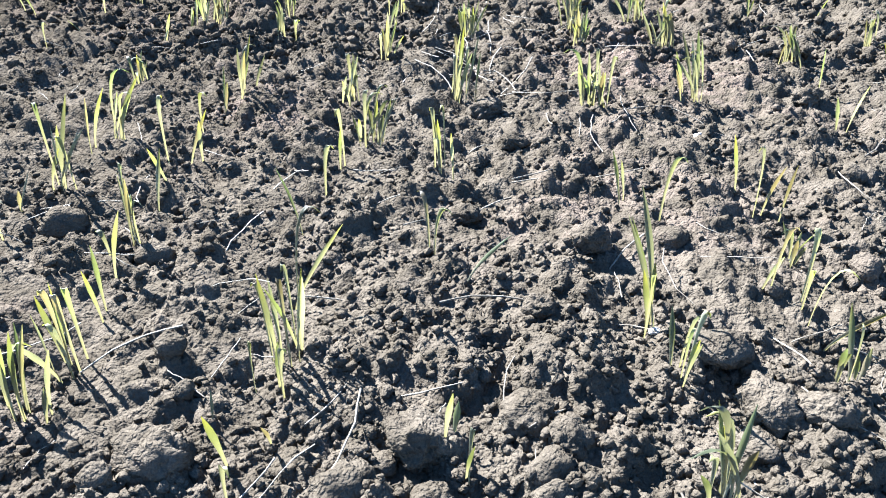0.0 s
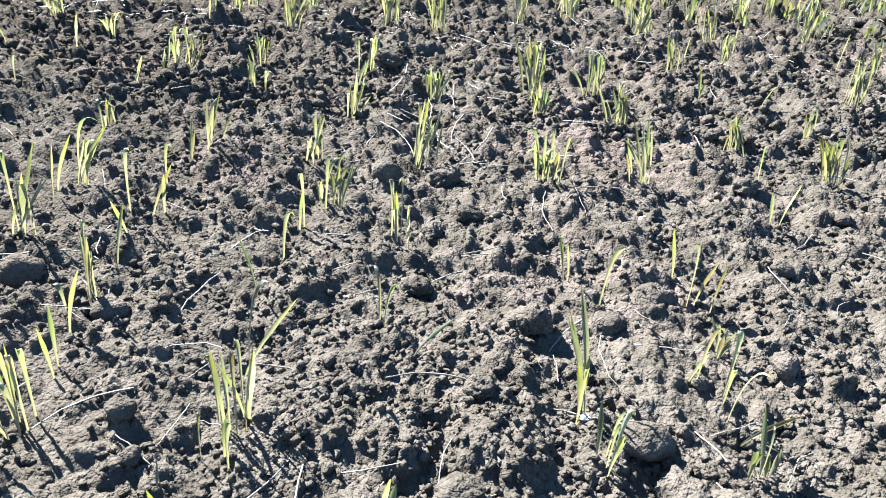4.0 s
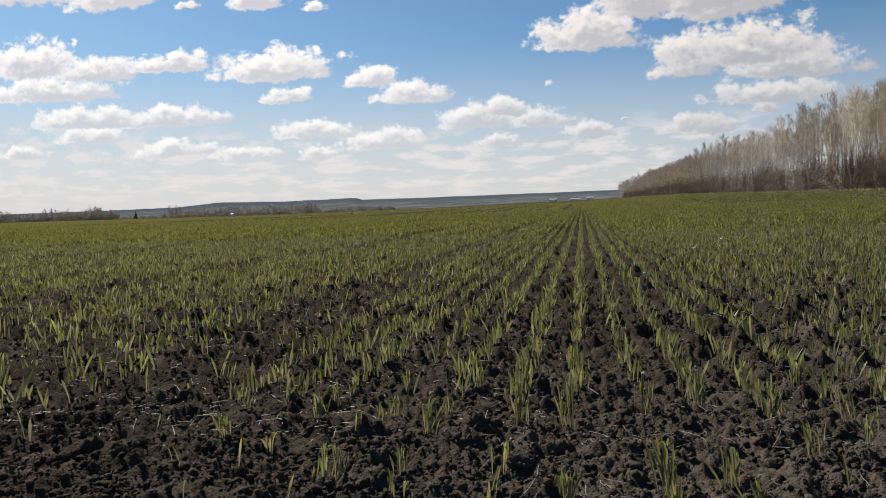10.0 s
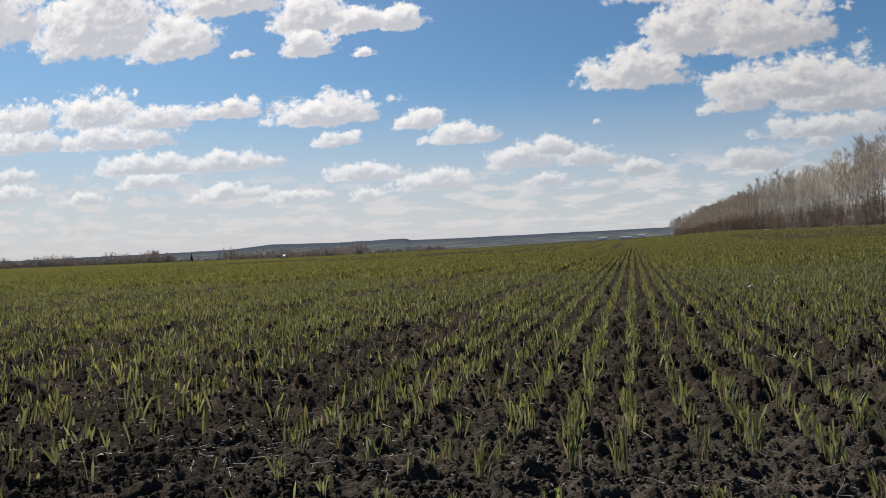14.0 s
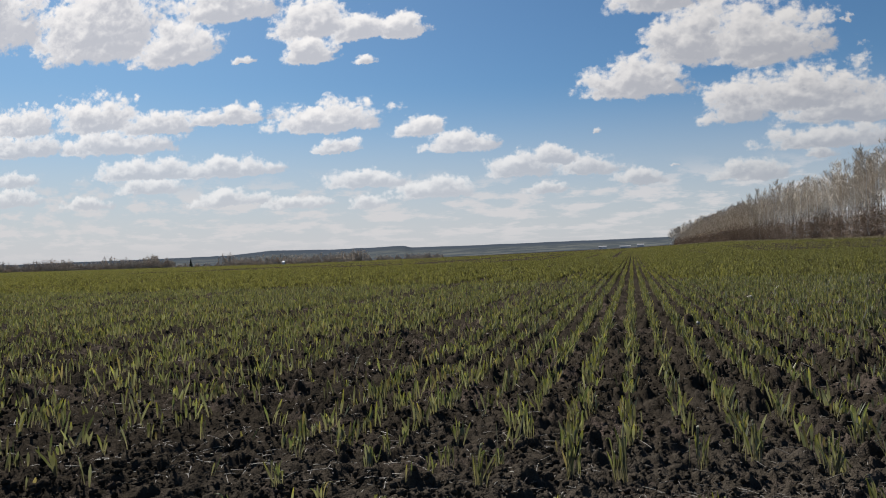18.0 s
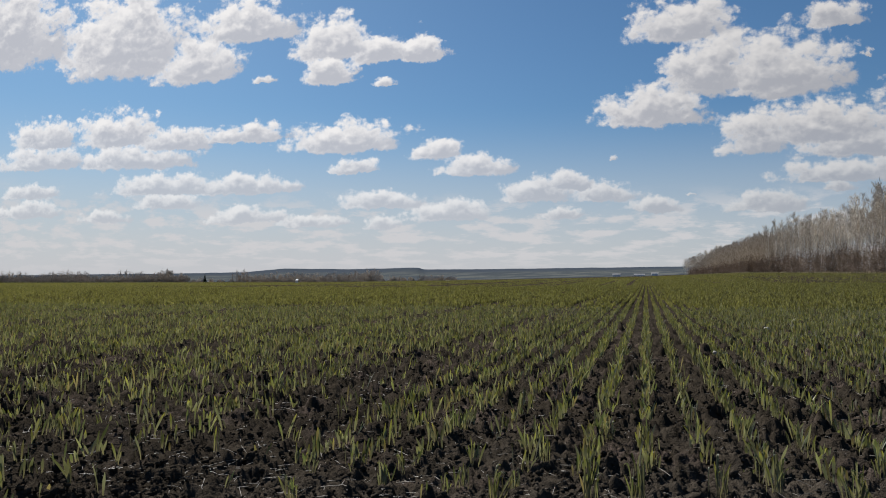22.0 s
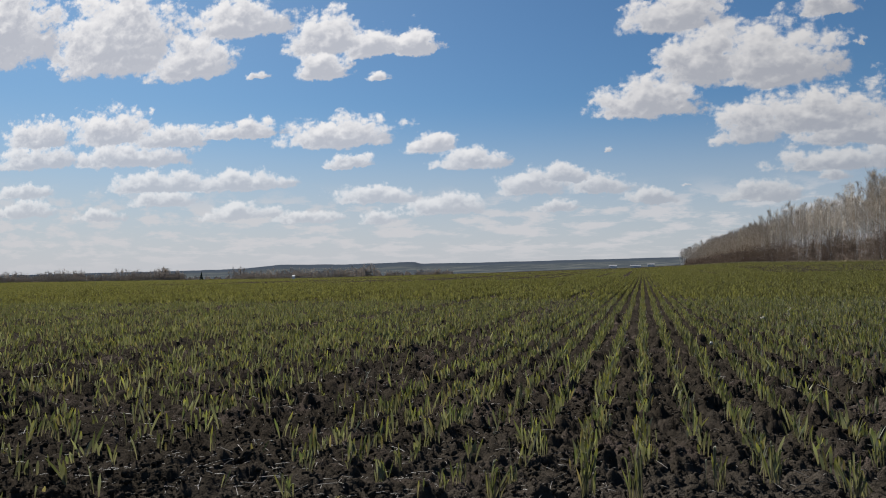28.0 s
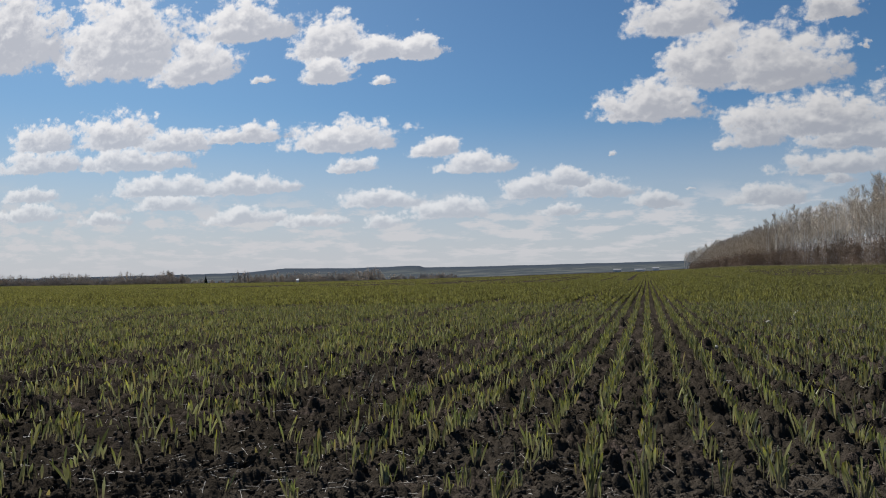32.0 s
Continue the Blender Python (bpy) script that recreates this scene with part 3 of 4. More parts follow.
LAST_RIGHT = [(1144, 2356, -11, 90, 4), (1171, 1765, -14, 88, 9), (1227, 2156, -14, 95, 8), (1244, 2435, -11, 78, 3), (1250, 2026, 0, 77, 1), (1321, 1996, -13, 75, 3), (1327, 2586, 0, 59, 4), (1337, 2332, -9, 59, 3), (1518, 2623, -9, 59, 4)]


def build_near_seedlings():
    rng = random.Random(5)
    for row in (OUTER_LEFT, INNER_LEFT, MID_LEFT, MIDDLE, MID_RIGHT, INNER_RIGHT, OUTER_RIGHT, FIRST_LEFT, NEXT_LEFT, NEXT_MIDDLE, NEXT_RIGHT, LAST_RIGHT):
        for x, y, lean, height, leaves in row:
            text = ("single young wheat leaf standing in bare dark soil" if leaves == 1 else
                    "small tuft of young green wheat leaves in dark soil" if leaves < 5 else
                    "dense tuft of bright green young wheat in dark soil")
            seedling(rng, x / 1000, y / 1000, lean / 1000, height / 1000, leaves, text)


build_near_seedlings()


# ---- the crop farther on ----
def row_share(x, y):
    """How thickly the row stands: thin strips where wheels ran, gaps and dense stretches along each row."""
    row = np.round((x - ROW_START) / ROW_STEP)
    share = -0.02 + 1.75 * (0.55 * layered(row * 7.3 + 40, y * 1.6, 2, 201) + 0.45 * value_noise(row * 5.1 + 9, y * 9.0, 231)) - 0.55 * lattice(row, row * 0 + 5, 211) ** 2 + np.clip((y - 2.5) / 6, 0, 0.55)
    # farther out the stand is broken by bare patches drawn out along the rows
    patch = layered(x * 3.2 + 11, y * 0.42, 3, 251, 0.6)
    bare = np.clip((0.53 - patch) / 0.10, 0, 1) * np.clip((y - 3) / 6, 0, 1) * np.where(x > -1.3, 0.3, 1.0)
    return np.clip(share * (1 - 0.7 * bare) * stripe(x, y), 0, 1)


def stripe(x, y):
    """Bands of thick and thin stand that run the whole length of the field, where the drill and the wheels passed."""
    band = 0.6 * value_noise(x * 1.45 + 31, y * 0.012, 271) + 0.4 * value_noise(x * 0.47 + 7, y * 0.004, 272)
    band = np.clip(0.35 + 2.4 * (band - 0.22), 0.2, 1.2)
    for centre, half, left in WHEEL_TRACKS:
        bare = (np.abs(x - centre - 0.05 * np.sin(y * 0.7)) < half) & ((half < 0.4) | (value_noise(x * 0.4, y * 0.13, 281) > 0.3))
        band = np.where(bare, band * left, band)
    return band


def crop_points(rng, near, far, per_metre, wide=0.010, margin=0.4):
    pts = []
    for k in range(int(-1.1 * far / ROW_STEP) - 8, int(0.72 * far / ROW_STEP) + 8):
        x = ROW_START + k * ROW_STEP
        n = int((far - near) * per_metre)
        y = rng.uniform(near, far, n)
        keep = (x > -1.05 * y - margin) & (x < (0.64 if far > 20 else 0.54) * y + margin + 0.5)
        y = y[keep]
        xs = x + 0.012 * (value_noise(y * 4.0, y * 0 + k * 3.7, 241) - 0.5) + rng.normal(0, wide, len(y))
        pts.append(np.stack([xs, y], 1))
    p = np.concatenate(pts)
    return p[rng.random(len(p)) < row_share(p[:, 0], p[:, 1])]


def blades(rng, p, each, steps, tall, wide, spread):
    """Ribbon blades for all points at once."""
    stand_tall = np.repeat(rng.uniform(0.62, 1.15, len(p)), each)
    tuft_lean = np.repeat(rng.normal(0, 0.10, (len(p), 2)), each, 0)
    p = np.repeat(p, each, 0) + rng.normal(0, spread, (len(p) * each, 2))
    n = len(p)
    z0 = soil(p[:, 0], p[:, 1], fine=False) if p[:, 1].max() < 60 else rise(p[:, 0], p[:, 1])
    h = tall * rng.uniform(0.5, 1.15, n) * stand_tall
    w = wide * rng.uniform(0.7, 1.2, n)
    turn = rng.uniform(0, np.pi, n)
    lean = (rng.normal(0, 0.17, (n, 2)) + tuft_lean) * h[:, None]
    side = np.stack([np.cos(turn), np.sin(turn)], 1)
    verts, along = [], []
    for k in range(steps + 1):
        s = k / steps
        xy = p + lean * s**1.5
        half = w * (0.34 + 0.66 * min(1, s / 0.6) ** 1.5) * (1 - max(0, (s - 0.7) / 0.3) ** 2.5 * 0.78) / 2
        z = z0 + h * s - 0.003
        for sign in (-1, 1):
            verts.append(np.column_stack([xy + sign * side * half[:, None], z]))
            along.append(np.full(n, s))
    v = np.stack(verts, 1).reshape(-1, 3)
    base = np.arange(n)[:, None] * 2 * (steps + 1)
    faces = np.concatenate([base + np.array([[2 * k, 2 * k + 1, 2 * k + 3, 2 * k + 2]]) for k in range(steps)])
    return v, faces, np.stack(along, 1).ravel()


def build_crop():
    rng = np.random.default_rng(9)
    p = crop_points(rng, 1.1, 5.0, 44, 0.009)
    sown = (p[:, 1] < 2.25) & (p[:, 0] > -0.42 - 0.35 * (p[:, 1] - 1.1)) & (p[:, 0] < 1.05 + 0.4 * (p[:, 1] - 1.1))
    p = p[~sown]
    me = shade_smooth(raw_mesh("wheat_crop", *blades(rng, p, 3, 4, 0.074, 0.0078, 0.011)))
    tagged(mesh_part("wheat_crop", me, LEAF), "young green wheat in drill rows on dark soil", "wheat crop", kind="stuff")
    p = crop_points(rng, 5.0, 14.0, 58, 0.008)
    me = raw_mesh("wheat_crop", *blades(rng, p, 3, 2, 0.080, 0.0122, 0.010))
    tagged(mesh_part("wheat_crop", me, LEAF), "young green wheat in long drill rows farther out", "wheat crop", kind="stuff")
    for near, far, rate, each in ((14.0, 26.0, 30, 4), (26.0, 52.0, 19, 4)):
        p = crop_points(rng, near, far, rate, 0.006)
        size = np.repeat(rng.uniform(0.6, 1.25, len(p)), each)
        p = np.repeat(p, each, 0)
        p = p + rng.normal(0, 1, p.shape) * (0.005 + 0.00015 * near, 0.020)
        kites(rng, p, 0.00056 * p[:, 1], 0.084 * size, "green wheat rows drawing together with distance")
    bands = []
    y = 52.0
    while y < FIELD_END:
        n = 4600 // 5
        bands.append(np.stack([rng.uniform(-1.1 * y, min(0.66 * y, WOOD_X - 5), n), y + rng.uniform(0, 0.035 * y, n)], 1))
        y *= 1.035
    bands.append(np.stack([rng.uniform(-7, 9, 13000), 52 * np.exp(rng.random(13000) * math.log(2.6))], 1))
    p = np.concatenate(bands)
    p = np.repeat(p, 5, 0)
    p = p + rng.normal(0, 1, p.shape) * (0.0007, 0.0016) * p[:, 1:]
    row = ROW_START + ROW_STEP * np.round((p[:, 0] - ROW_START) / ROW_STEP)
    p[:, 0] = np.where(p[:, 1] < 150, row + rng.normal(0, 0.02, len(p)), p[:, 0])
    p = p[layered(p[:, 0] * 0.9 + 5, p[:, 1] * 0.06, 3, 261, 0.6) * stripe(p[:, 0], p[:, 1]) > rng.uniform(0.10, 0.46, len(p))]
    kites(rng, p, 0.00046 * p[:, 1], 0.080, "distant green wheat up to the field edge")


def kites(rng, p, wide, tall, label):
    """Single pointed blades, widest at half height, one face each."""
    n = len(p)
    turn, w, h = rng.uniform(0, np.pi, n), wide * rng.uniform(0.6, 1.4, n), tall * rng.uniform(0.6, 1.25, n)
    x, y = p[:, 0], p[:, 1]
    z = soil(x, y, fine=False) if y.max() < 60 else rise(x, y)
    dx, dy = w * np.cos(turn), w * np.sin(turn)
    lean = rng.normal(0, 0.16, (2, n)) * h
    mx, my = x + lean[0] * 0.35, y + lean[1] * 0.35
    v = np.stack([np.stack([x, y, z - 0.01], 1), np.stack([mx + dx, my + dy, z + 0.5 * h], 1),
                  np.stack([x + lean[0], y + lean[1], z + h], 1), np.stack([mx - dx, my - dy, z + 0.5 * h], 1)], 1)
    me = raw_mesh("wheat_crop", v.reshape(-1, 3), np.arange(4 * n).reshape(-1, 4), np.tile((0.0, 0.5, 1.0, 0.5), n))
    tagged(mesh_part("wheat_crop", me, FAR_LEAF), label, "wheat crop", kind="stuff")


build_crop()


# ---- shelter belt of bare poplars with brown brushwood in front ----
def poplar_meshes(rng, boughs=150, twigs=24, thick=0.013):
    trunk, crown = Tubes(), Tubes()
    tall = rng.uniform(15.5, 18.0)
    bend = [Vector((rng.gauss(0, 0.16), rng.gauss(0, 0.16), 0)) for _ in range(4)]

    def spine(s):
        k = s * 3
        i = min(int(k), 2)
        return bend[i].lerp(bend[i + 1], k - i) * s * 3 + Vector((0, 0, tall * s))

    trunk.tube([spine(k / 7) - Vector((0, 0, 0.3 if k == 0 else 0)) for k in range(8)], [0.135 * (1 - k / 7) ** 0.8 + 0.012 for k in range(8)], 6)
    stems = [(spine, 0.2, 0.97)]
    for _ in range(rng.randrange(3, 6)):
        low, a, out = rng.uniform(0.3, 0.6), rng.uniform(0, 6.28), rng.uniform(0.9, 2.3)
        high = rng.uniform(0.74, 0.96)
        foot, top = spine(low), spine(high) + Vector((math.cos(a) * out, math.sin(a) * out, 0))
        mid = foot.lerp(top, 0.45) + Vector((math.cos(a) * out * 0.25, math.sin(a) * out * 0.25, 0))
        crown.tube([foot, mid, top], [0.055 * (1.15 - low), 0.034, 0.008], 4)
        stems.append((lambda s, f=foot, m=mid, t=top: f.lerp(m, s * 2) if s < 0.5 else m.lerp(t, s * 2 - 1), 0.2, 0.98))
    for _ in range(boughs):
        stem, low, high = stems[0] if rng.random() < 0.35 else rng.choice(stems)
        s = low + (high - low) * rng.random() ** 0.62
        p0 = stem(s)
        rel = p0.z / tall
        a, size = rng.uniform(0, 2 * math.pi), (1.15 - rel) * rng.uniform(1.6, 4.2) + 0.6
        out = Vector((math.cos(a), math.sin(a), 0))
        p1 = p0 + out * size * 0.34 + Vector((0, 0, size * 0.36))
        p2 = p0 + out * size * rng.uniform(0.4, 0.65) + Vector((0, 0, size * 0.8))
        crown.tube([p0, p1, p2], [0.013 * (1.2 - rel), 0.008 * (1.2 - rel) + 0.002, 0.003], 3)
        for _ in range(twigs):
            q = p1.lerp(p2, rng.random()) if rng.random() < 0.5 else p0.lerp(p1, rng.random())
            d = Vector((rng.gauss(0, 0.40), rng.gauss(0, 0.40), rng.uniform(0.1, 1.0)))
            crown.sliver(q, q + d * rng.uniform(0.4, 1.3), thick)
    return trunk.mesh("trunk"), crown.mesh("crown")


def shrub_mesh(rng, stems=44, twigs=46, thick=0.014, tall=6.8, wide=1.9):
    t = Tubes()
    for _ in range(stems):
        a, r = rng.uniform(0, 2 * math.pi), wide * math.sqrt(rng.random())
        foot = Vector((r * 0.6 * math.cos(a), r * 0.6 * math.sin(a), -0.1))
        h = tall * rng.uniform(0.55, 1.05)
        top = foot + Vector((rng.gauss(0, 0.5) + r * 0.5 * math.cos(a), rng.gauss(0, 0.5) + r * 0.5 * math.sin(a), h))
        mid = foot.lerp(top, 0.5) + Vector((rng.gauss(0, 0.2), rng.gauss(0, 0.2), 0))
        t.tube([foot, mid, top], [0.024, 0.016, 0.006], 3)
        for _ in range(twigs):
            q = mid.lerp(top, rng.random()) if rng.random() < 0.6 else foot.lerp(mid, rng.random())
            d = Vector((rng.gauss(0, 0.5), rng.gauss(0, 0.5), rng.uniform(-0.1, 0.75)))
            t.sliver(q, q + d * rng.uniform(0.6, 1.3), thick)
    return t.mesh("brush")


def stand(x, y, sink=0.0):
    return float(rise(np.array([x]), np.array([y]))[0]) - sink


def build_wood():
    rng = random.Random(21)
    poplars, far_poplars = [], []
    for k in range(9):
        ob = tagged(new("poplar_tree"), "tall bare grey poplar in a shelter belt", "tree", "shelter belt poplars")
        trunk, crown = poplar_meshes(rng) if k < 6 else poplar_meshes(rng, 60, 16, 0.026)
        mesh_part("trunk", trunk, BARK, ob)
        mesh_part("crown", crown, TWIG, ob, "bare grey twigs")
        (poplars if k < 6 else far_poplars).append(ob)
    shrubs, far_shrubs = [], []
    for k in range(8):
        ob = tagged(new("bare_shrub"), "leafless brown shrub at the wood edge", "shrub", "brushwood along the wood")
        mesh_part("brush", shrub_mesh(rng) if k < 5 else shrub_mesh(rng, 20, 24, 0.032), BRUSH, ob)
        (shrubs if k < 5 else far_shrubs).append(ob)

    def place(kinds, used, x, y, scale):
        m = pose(x, y, stand(x, y), 0, 0, rng.uniform(0, 360))
        if used < len(kinds):
            ob = kinds[used]
            ob.matrix_basis = m
        else:
            ob = copy_thing(kinds[used % len(kinds)], m)
        ob.scale = (scale * rng.uniform(0.9, 1.15), scale * rng.uniform(0.9, 1.15), scale)

    used, beyond = 0, 0
    y = 82.0
    while used + beyond < 320:
        stretch = 0.93 + 0.19 * float(lattice(np.array([int(y / 17)]), np.array([3]), 61)[0])
        for line in range(4 if y < 330 else 2):
            x, along = WOOD_X + 2.5 + line * 3.8 + rng.uniform(-1.2, 1.2), y + rng.uniform(-1.5, 1.5)
            size = stretch * rng.uniform(0.90, 1.06)
            if y < 155:
                place(poplars, used, x, along, size)
                used += 1
            else:
                place(far_poplars, beyond, x, along, size)
                beyond += 1
        y += 3.6 + 0.014 * (y - 82)
    used, beyond, y = 0, 0, 80.0
    while used + beyond < 240:
        for line in range(2):
            x, along, size = WOOD_X - 1.0 + line * 2.2 + rng.uniform(-0.8, 0.8), y + rng.uniform(-0.8, 0.8), rng.uniform(0.75, 1.15)
            if y < 135:
                place(shrubs, used, x, along, size)
                used += 1
            else:
                place(far_shrubs, beyond, x, along, size)
                beyond += 1
        y += 2.2 + 0.016 * (y - 80)

    # the belt runs on into the distance
    far = np.random.default_rng(4)
    for name, n, low, high, wide, mat, label in (("far_wood", 26000, 12.5, 18.0, 0.22, TWIG, "bare grey treetops of the belt far away"),
                                                  ("far_brush", 16000, 3.0, 6.5, 0.3, BRUSH, "brown brushwood of the belt far away")):
        y = 330 * np.exp(far.random(n) * math.log(2.67))
        x = WOOD_X + far.uniform(0, 13, n)
        z, h, w = rise(x, y), far.uniform(low, high, n) * np.interp(y, (560, 880), (1.0, 0.3)), wide * (0.5 + y / 700) * far.uniform(0.5, 1.2, n)
        foot = z + h * (far.uniform(0.22, 0.93, n) if low > 8 else far.uniform(0.0, 0.8, n))
        reach = far.uniform(0.05, 0.13, n) * h
        sway = far.normal(0, 0.45, n) * reach
        v = np.stack([np.stack([x - w, y, foot], 1), np.stack([x + w, y, foot], 1), np.stack([x + sway, y, foot + reach], 1)], 1)
        me = raw_mesh(name, v.reshape(-1, 3), np.arange(3 * n).reshape(-1, 3))
        tagged(mesh_part(name, me, mat), label, "wood", kind="stuff")


build_wood()


# ---- far edge of the field, hills ----
def build_hills():
    side = (-1.4, -0.98, -0.68, -0.56, -0.50, -0.40, -0.30, -0.292, -0.20, -0.09, 0.05, 0.3, 0.7)
    top = (0.010, 0.0112, 0.0128, 0.0142, 0.0190, 0.0176, 0.0192, 0.0168, 0.0166, 0.0175, 0.0184, 0.0175, 0.016)
    u = np.linspace(-1.4, 0.7, 640)
    crest = np.interp(u, side, top) + 0.0008 * (layered(u * 60, u * 0 + 3, 4, 301) - 0.5)
    rows = 14
    verts, along = [], []
    for k in range(rows):
        s = k / (rows - 1)
        y = 1500 + 1500 * s
        land = rise(u * y, u * 0 + y) - 2
        verts.append(np.stack([u * y, 0 * u + y, land + (crest * y - land) * s**0.8 ], 1))
        along.append(0 * u + s)
    v = np.concatenate(verts)
    n = len(u)
    i, j = np.meshgrid(np.arange(rows - 1), np.arange(n - 1), indexing="ij")
    a = (i * n + j).ravel()
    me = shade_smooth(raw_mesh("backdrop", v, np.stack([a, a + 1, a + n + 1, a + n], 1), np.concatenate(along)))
    mat, m = material("hazed_hills")
    p = where(m)
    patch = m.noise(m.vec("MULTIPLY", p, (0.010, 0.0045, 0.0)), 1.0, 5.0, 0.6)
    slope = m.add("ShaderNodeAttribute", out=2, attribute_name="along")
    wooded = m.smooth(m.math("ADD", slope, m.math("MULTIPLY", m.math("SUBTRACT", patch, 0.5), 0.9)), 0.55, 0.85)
    # aerial haze is painted into these blue-grey base colours of fields and woods
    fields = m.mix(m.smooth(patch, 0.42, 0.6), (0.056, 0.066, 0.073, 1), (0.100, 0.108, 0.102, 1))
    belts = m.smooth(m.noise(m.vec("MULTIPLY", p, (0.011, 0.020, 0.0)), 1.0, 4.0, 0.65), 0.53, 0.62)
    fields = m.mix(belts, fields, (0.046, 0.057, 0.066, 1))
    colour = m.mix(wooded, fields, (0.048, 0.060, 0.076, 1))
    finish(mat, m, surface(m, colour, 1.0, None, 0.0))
    tagged(mesh_part("backdrop", me, mat), "low wooded hills on the horizon, blue-grey with painted haze", "hills", kind="structure")


build_hills()


# ---- left edge of the field: bushes, a fir, far farm buildings ----
def hedge_mesh(rng, wide, tall, stems):
    t = Tubes()
    for _ in range(stems):
        x, y = rng.uniform(-wide, wide), rng.gauss(0, 1.2)
        h = tall * rng.uniform(0.4, 1.0) * (1 - 0.5 * (abs(x) / wide) ** 2)
        top = Vector((x + rng.gauss(0, 0.5), y, h))
        mid = Vector((x, y, h * 0.5))
        t.tube([Vector((x, y, -0.2)), mid, top], [0.035, 0.025, 0.010], 3)
        for _ in range(44):
            q = mid.lerp(top, rng.random() * 0.9) if rng.random() < 0.6 else Vector((x, y, 0)).lerp(mid, rng.random())
            t.sliver(q, q + Vector((rng.gauss(0, 0.9), rng.gauss(0, 0.5), rng.uniform(-0.2, 0.8))), 0.07)
    return t.mesh("brush")


def build_field_edge():
    rng = random.Random(77)
    kinds = []
    for k in range(5):
        ob = tagged(new("bare_bush"), "bare brown bush along the far edge of the field", "bush", "bushes along the far field edge")
        mesh_part("brush", hedge_mesh(rng, rng.uniform(4, 7), rng.uniform(6.0, 9.0), 36), HEDGE, ob)
        kinds.append(ob)
    used = 0
    side = -1.25
    while side < -0.24:
        for _ in range(2):
            y = FIELD_END + rng.uniform(4, 30)
            x = side * y
            size = (1.2 if side < -0.66 else 0.45 if side < -0.57 else 0.95 if side < -0.36 else 0.55) * rng.uniform(0.6, 1.15)
            m = pose(x, y, stand(x, y), 0, 0, rng.uniform(-20, 20))
            ob = kinds[used] if used < len(kinds) else copy_thing(kinds[used % len(kinds)], m)
            ob.matrix_basis = m
            ob.scale = (size, size, size)
            used += 1
        side += rng.uniform(0.010, 0.018)
    # one tall bare tree that stands clear of the bushes
    x, y = -0.688 * 440, 440.0
    tree = tagged(new("bare_tree"), "tall bare tree above the far bushes", "tree")
    tree.location = (x, y, stand(x, y))
    trunk, crown = poplar_meshes(rng)
    mesh_part("trunk", trunk, HEDGE, tree)
    mesh_part("crown", crown, HEDGE, tree, "thin brown twigs")
    tree.scale = (1.15, 1.15, 0.50)
    # fir
    x, y = -0.626 * 425, 425.0
    fir = tagged(new("fir_tree"), "small dark green fir at the field edge", "tree")
    fir.location = (x, y, stand(x, y))
    trunk, boughs = Tubes(), Tubes()
    trunk.tube([(0, 0, -0.2), (0, 0, 5.2)], [0.12, 0.02], 6)
    for k in range(150):
        z = rng.uniform(0.3, 5.1)
        a, r = rng.uniform(0, 6.28), 1.5 * (1 - z / 5.3) * rng.uniform(0.7, 1.1) + 0.05
        p = Vector((0, 0, z))
        q = Vector((r * math.cos(a), r * math.sin(a), z - 0.25 * r))
        boughs.tube([p, p.lerp(q, 0.55), q], [0.05, 0.17, 0.02], 4)
    mesh_part("trunk", trunk.mesh("trunk"), BARK, fir)
    mesh_part("foliage", boughs.mesh("foliage"), FIR, fir)


def box(bm, size, place):
    made = bmesh.ops.create_cube(bm, size=1.0)
    bmesh.ops.scale(bm, vec=size, verts=made["verts"])
    bmesh.ops.translate(bm, vec=place, verts=made["verts"])


def barn(x, y, long, deep, tall, label):
    base = tagged(new("farm_building"), label, "building", "farm buildings beyond the field")
    base.location = (x, y, stand(x, y))
    bm = bmesh.new()
    box(bm, (long, deep, tall), (0, 0, tall / 2))
    part("wall", bm, WALL, base)
    bm = bmesh.new()
    top = tall + deep * 0.22
    v = [bm.verts.new(p) for p in ((-long / 2 - 0.5, -deep / 2 - 0.5, tall), (long / 2 + 0.5, -deep / 2 - 0.5, tall), (long / 2 + 0.5, deep / 2 + 0.5, tall),
                                   (-long / 2 - 0.5, deep / 2 + 0.5, tall), (-long / 2 - 0.5, 0, top), (long / 2 + 0.5, 0, top))]
    for f in ((0, 1, 5, 4), (2, 3, 4, 5), (1, 2, 5), (3, 0, 4), (3, 2, 1, 0)):
        bm.faces.new([v[k] for k in f])
    part("roof", bm, ROOF, base, "white ridged roof")
    return base


build_field_edge()
for side, long, tall in ((-0.036, 12, 3.6), (-0.008, 16, 2.6), (0.011, 10, 3.6), (-0.49, 8, 3.0)):
    barn(side * 1250, 1250.0, long, 6.5, tall, "long low white farm building beyond the field")


def white_hut(x, y):
    base = tagged(new("white_hut"), "tiny white hut at the far side of the field", "hut")
    base.location = (x, y, stand(x, y))
    bm = bmesh.new()
    box(bm, (0.9, 0.8, 0.95), (0, 0, 0.475))
    bmesh.ops.bevel(bm, geom=bm.edges[:], offset=0.03, segments=1, affect="EDGES")
    part("wall", bm, WALL, base)
    bm = bmesh.new()
    box(bm, (1.05, 1.1, 0.08), (0, 0, 0.99))
    bmesh.ops.rotate(bm, cent=(0, 0, 0.99), matrix=Matrix.Rotation(radians(24), 3, "X"), verts=bm.verts[:])
    bmesh.ops.translate(bm, vec=(0, 0, 0.16), verts=bm.verts[:])
    part("roof", bm, WALL, base, "sloping white lid")


white_hut(-0.478 * 270, 270.0)


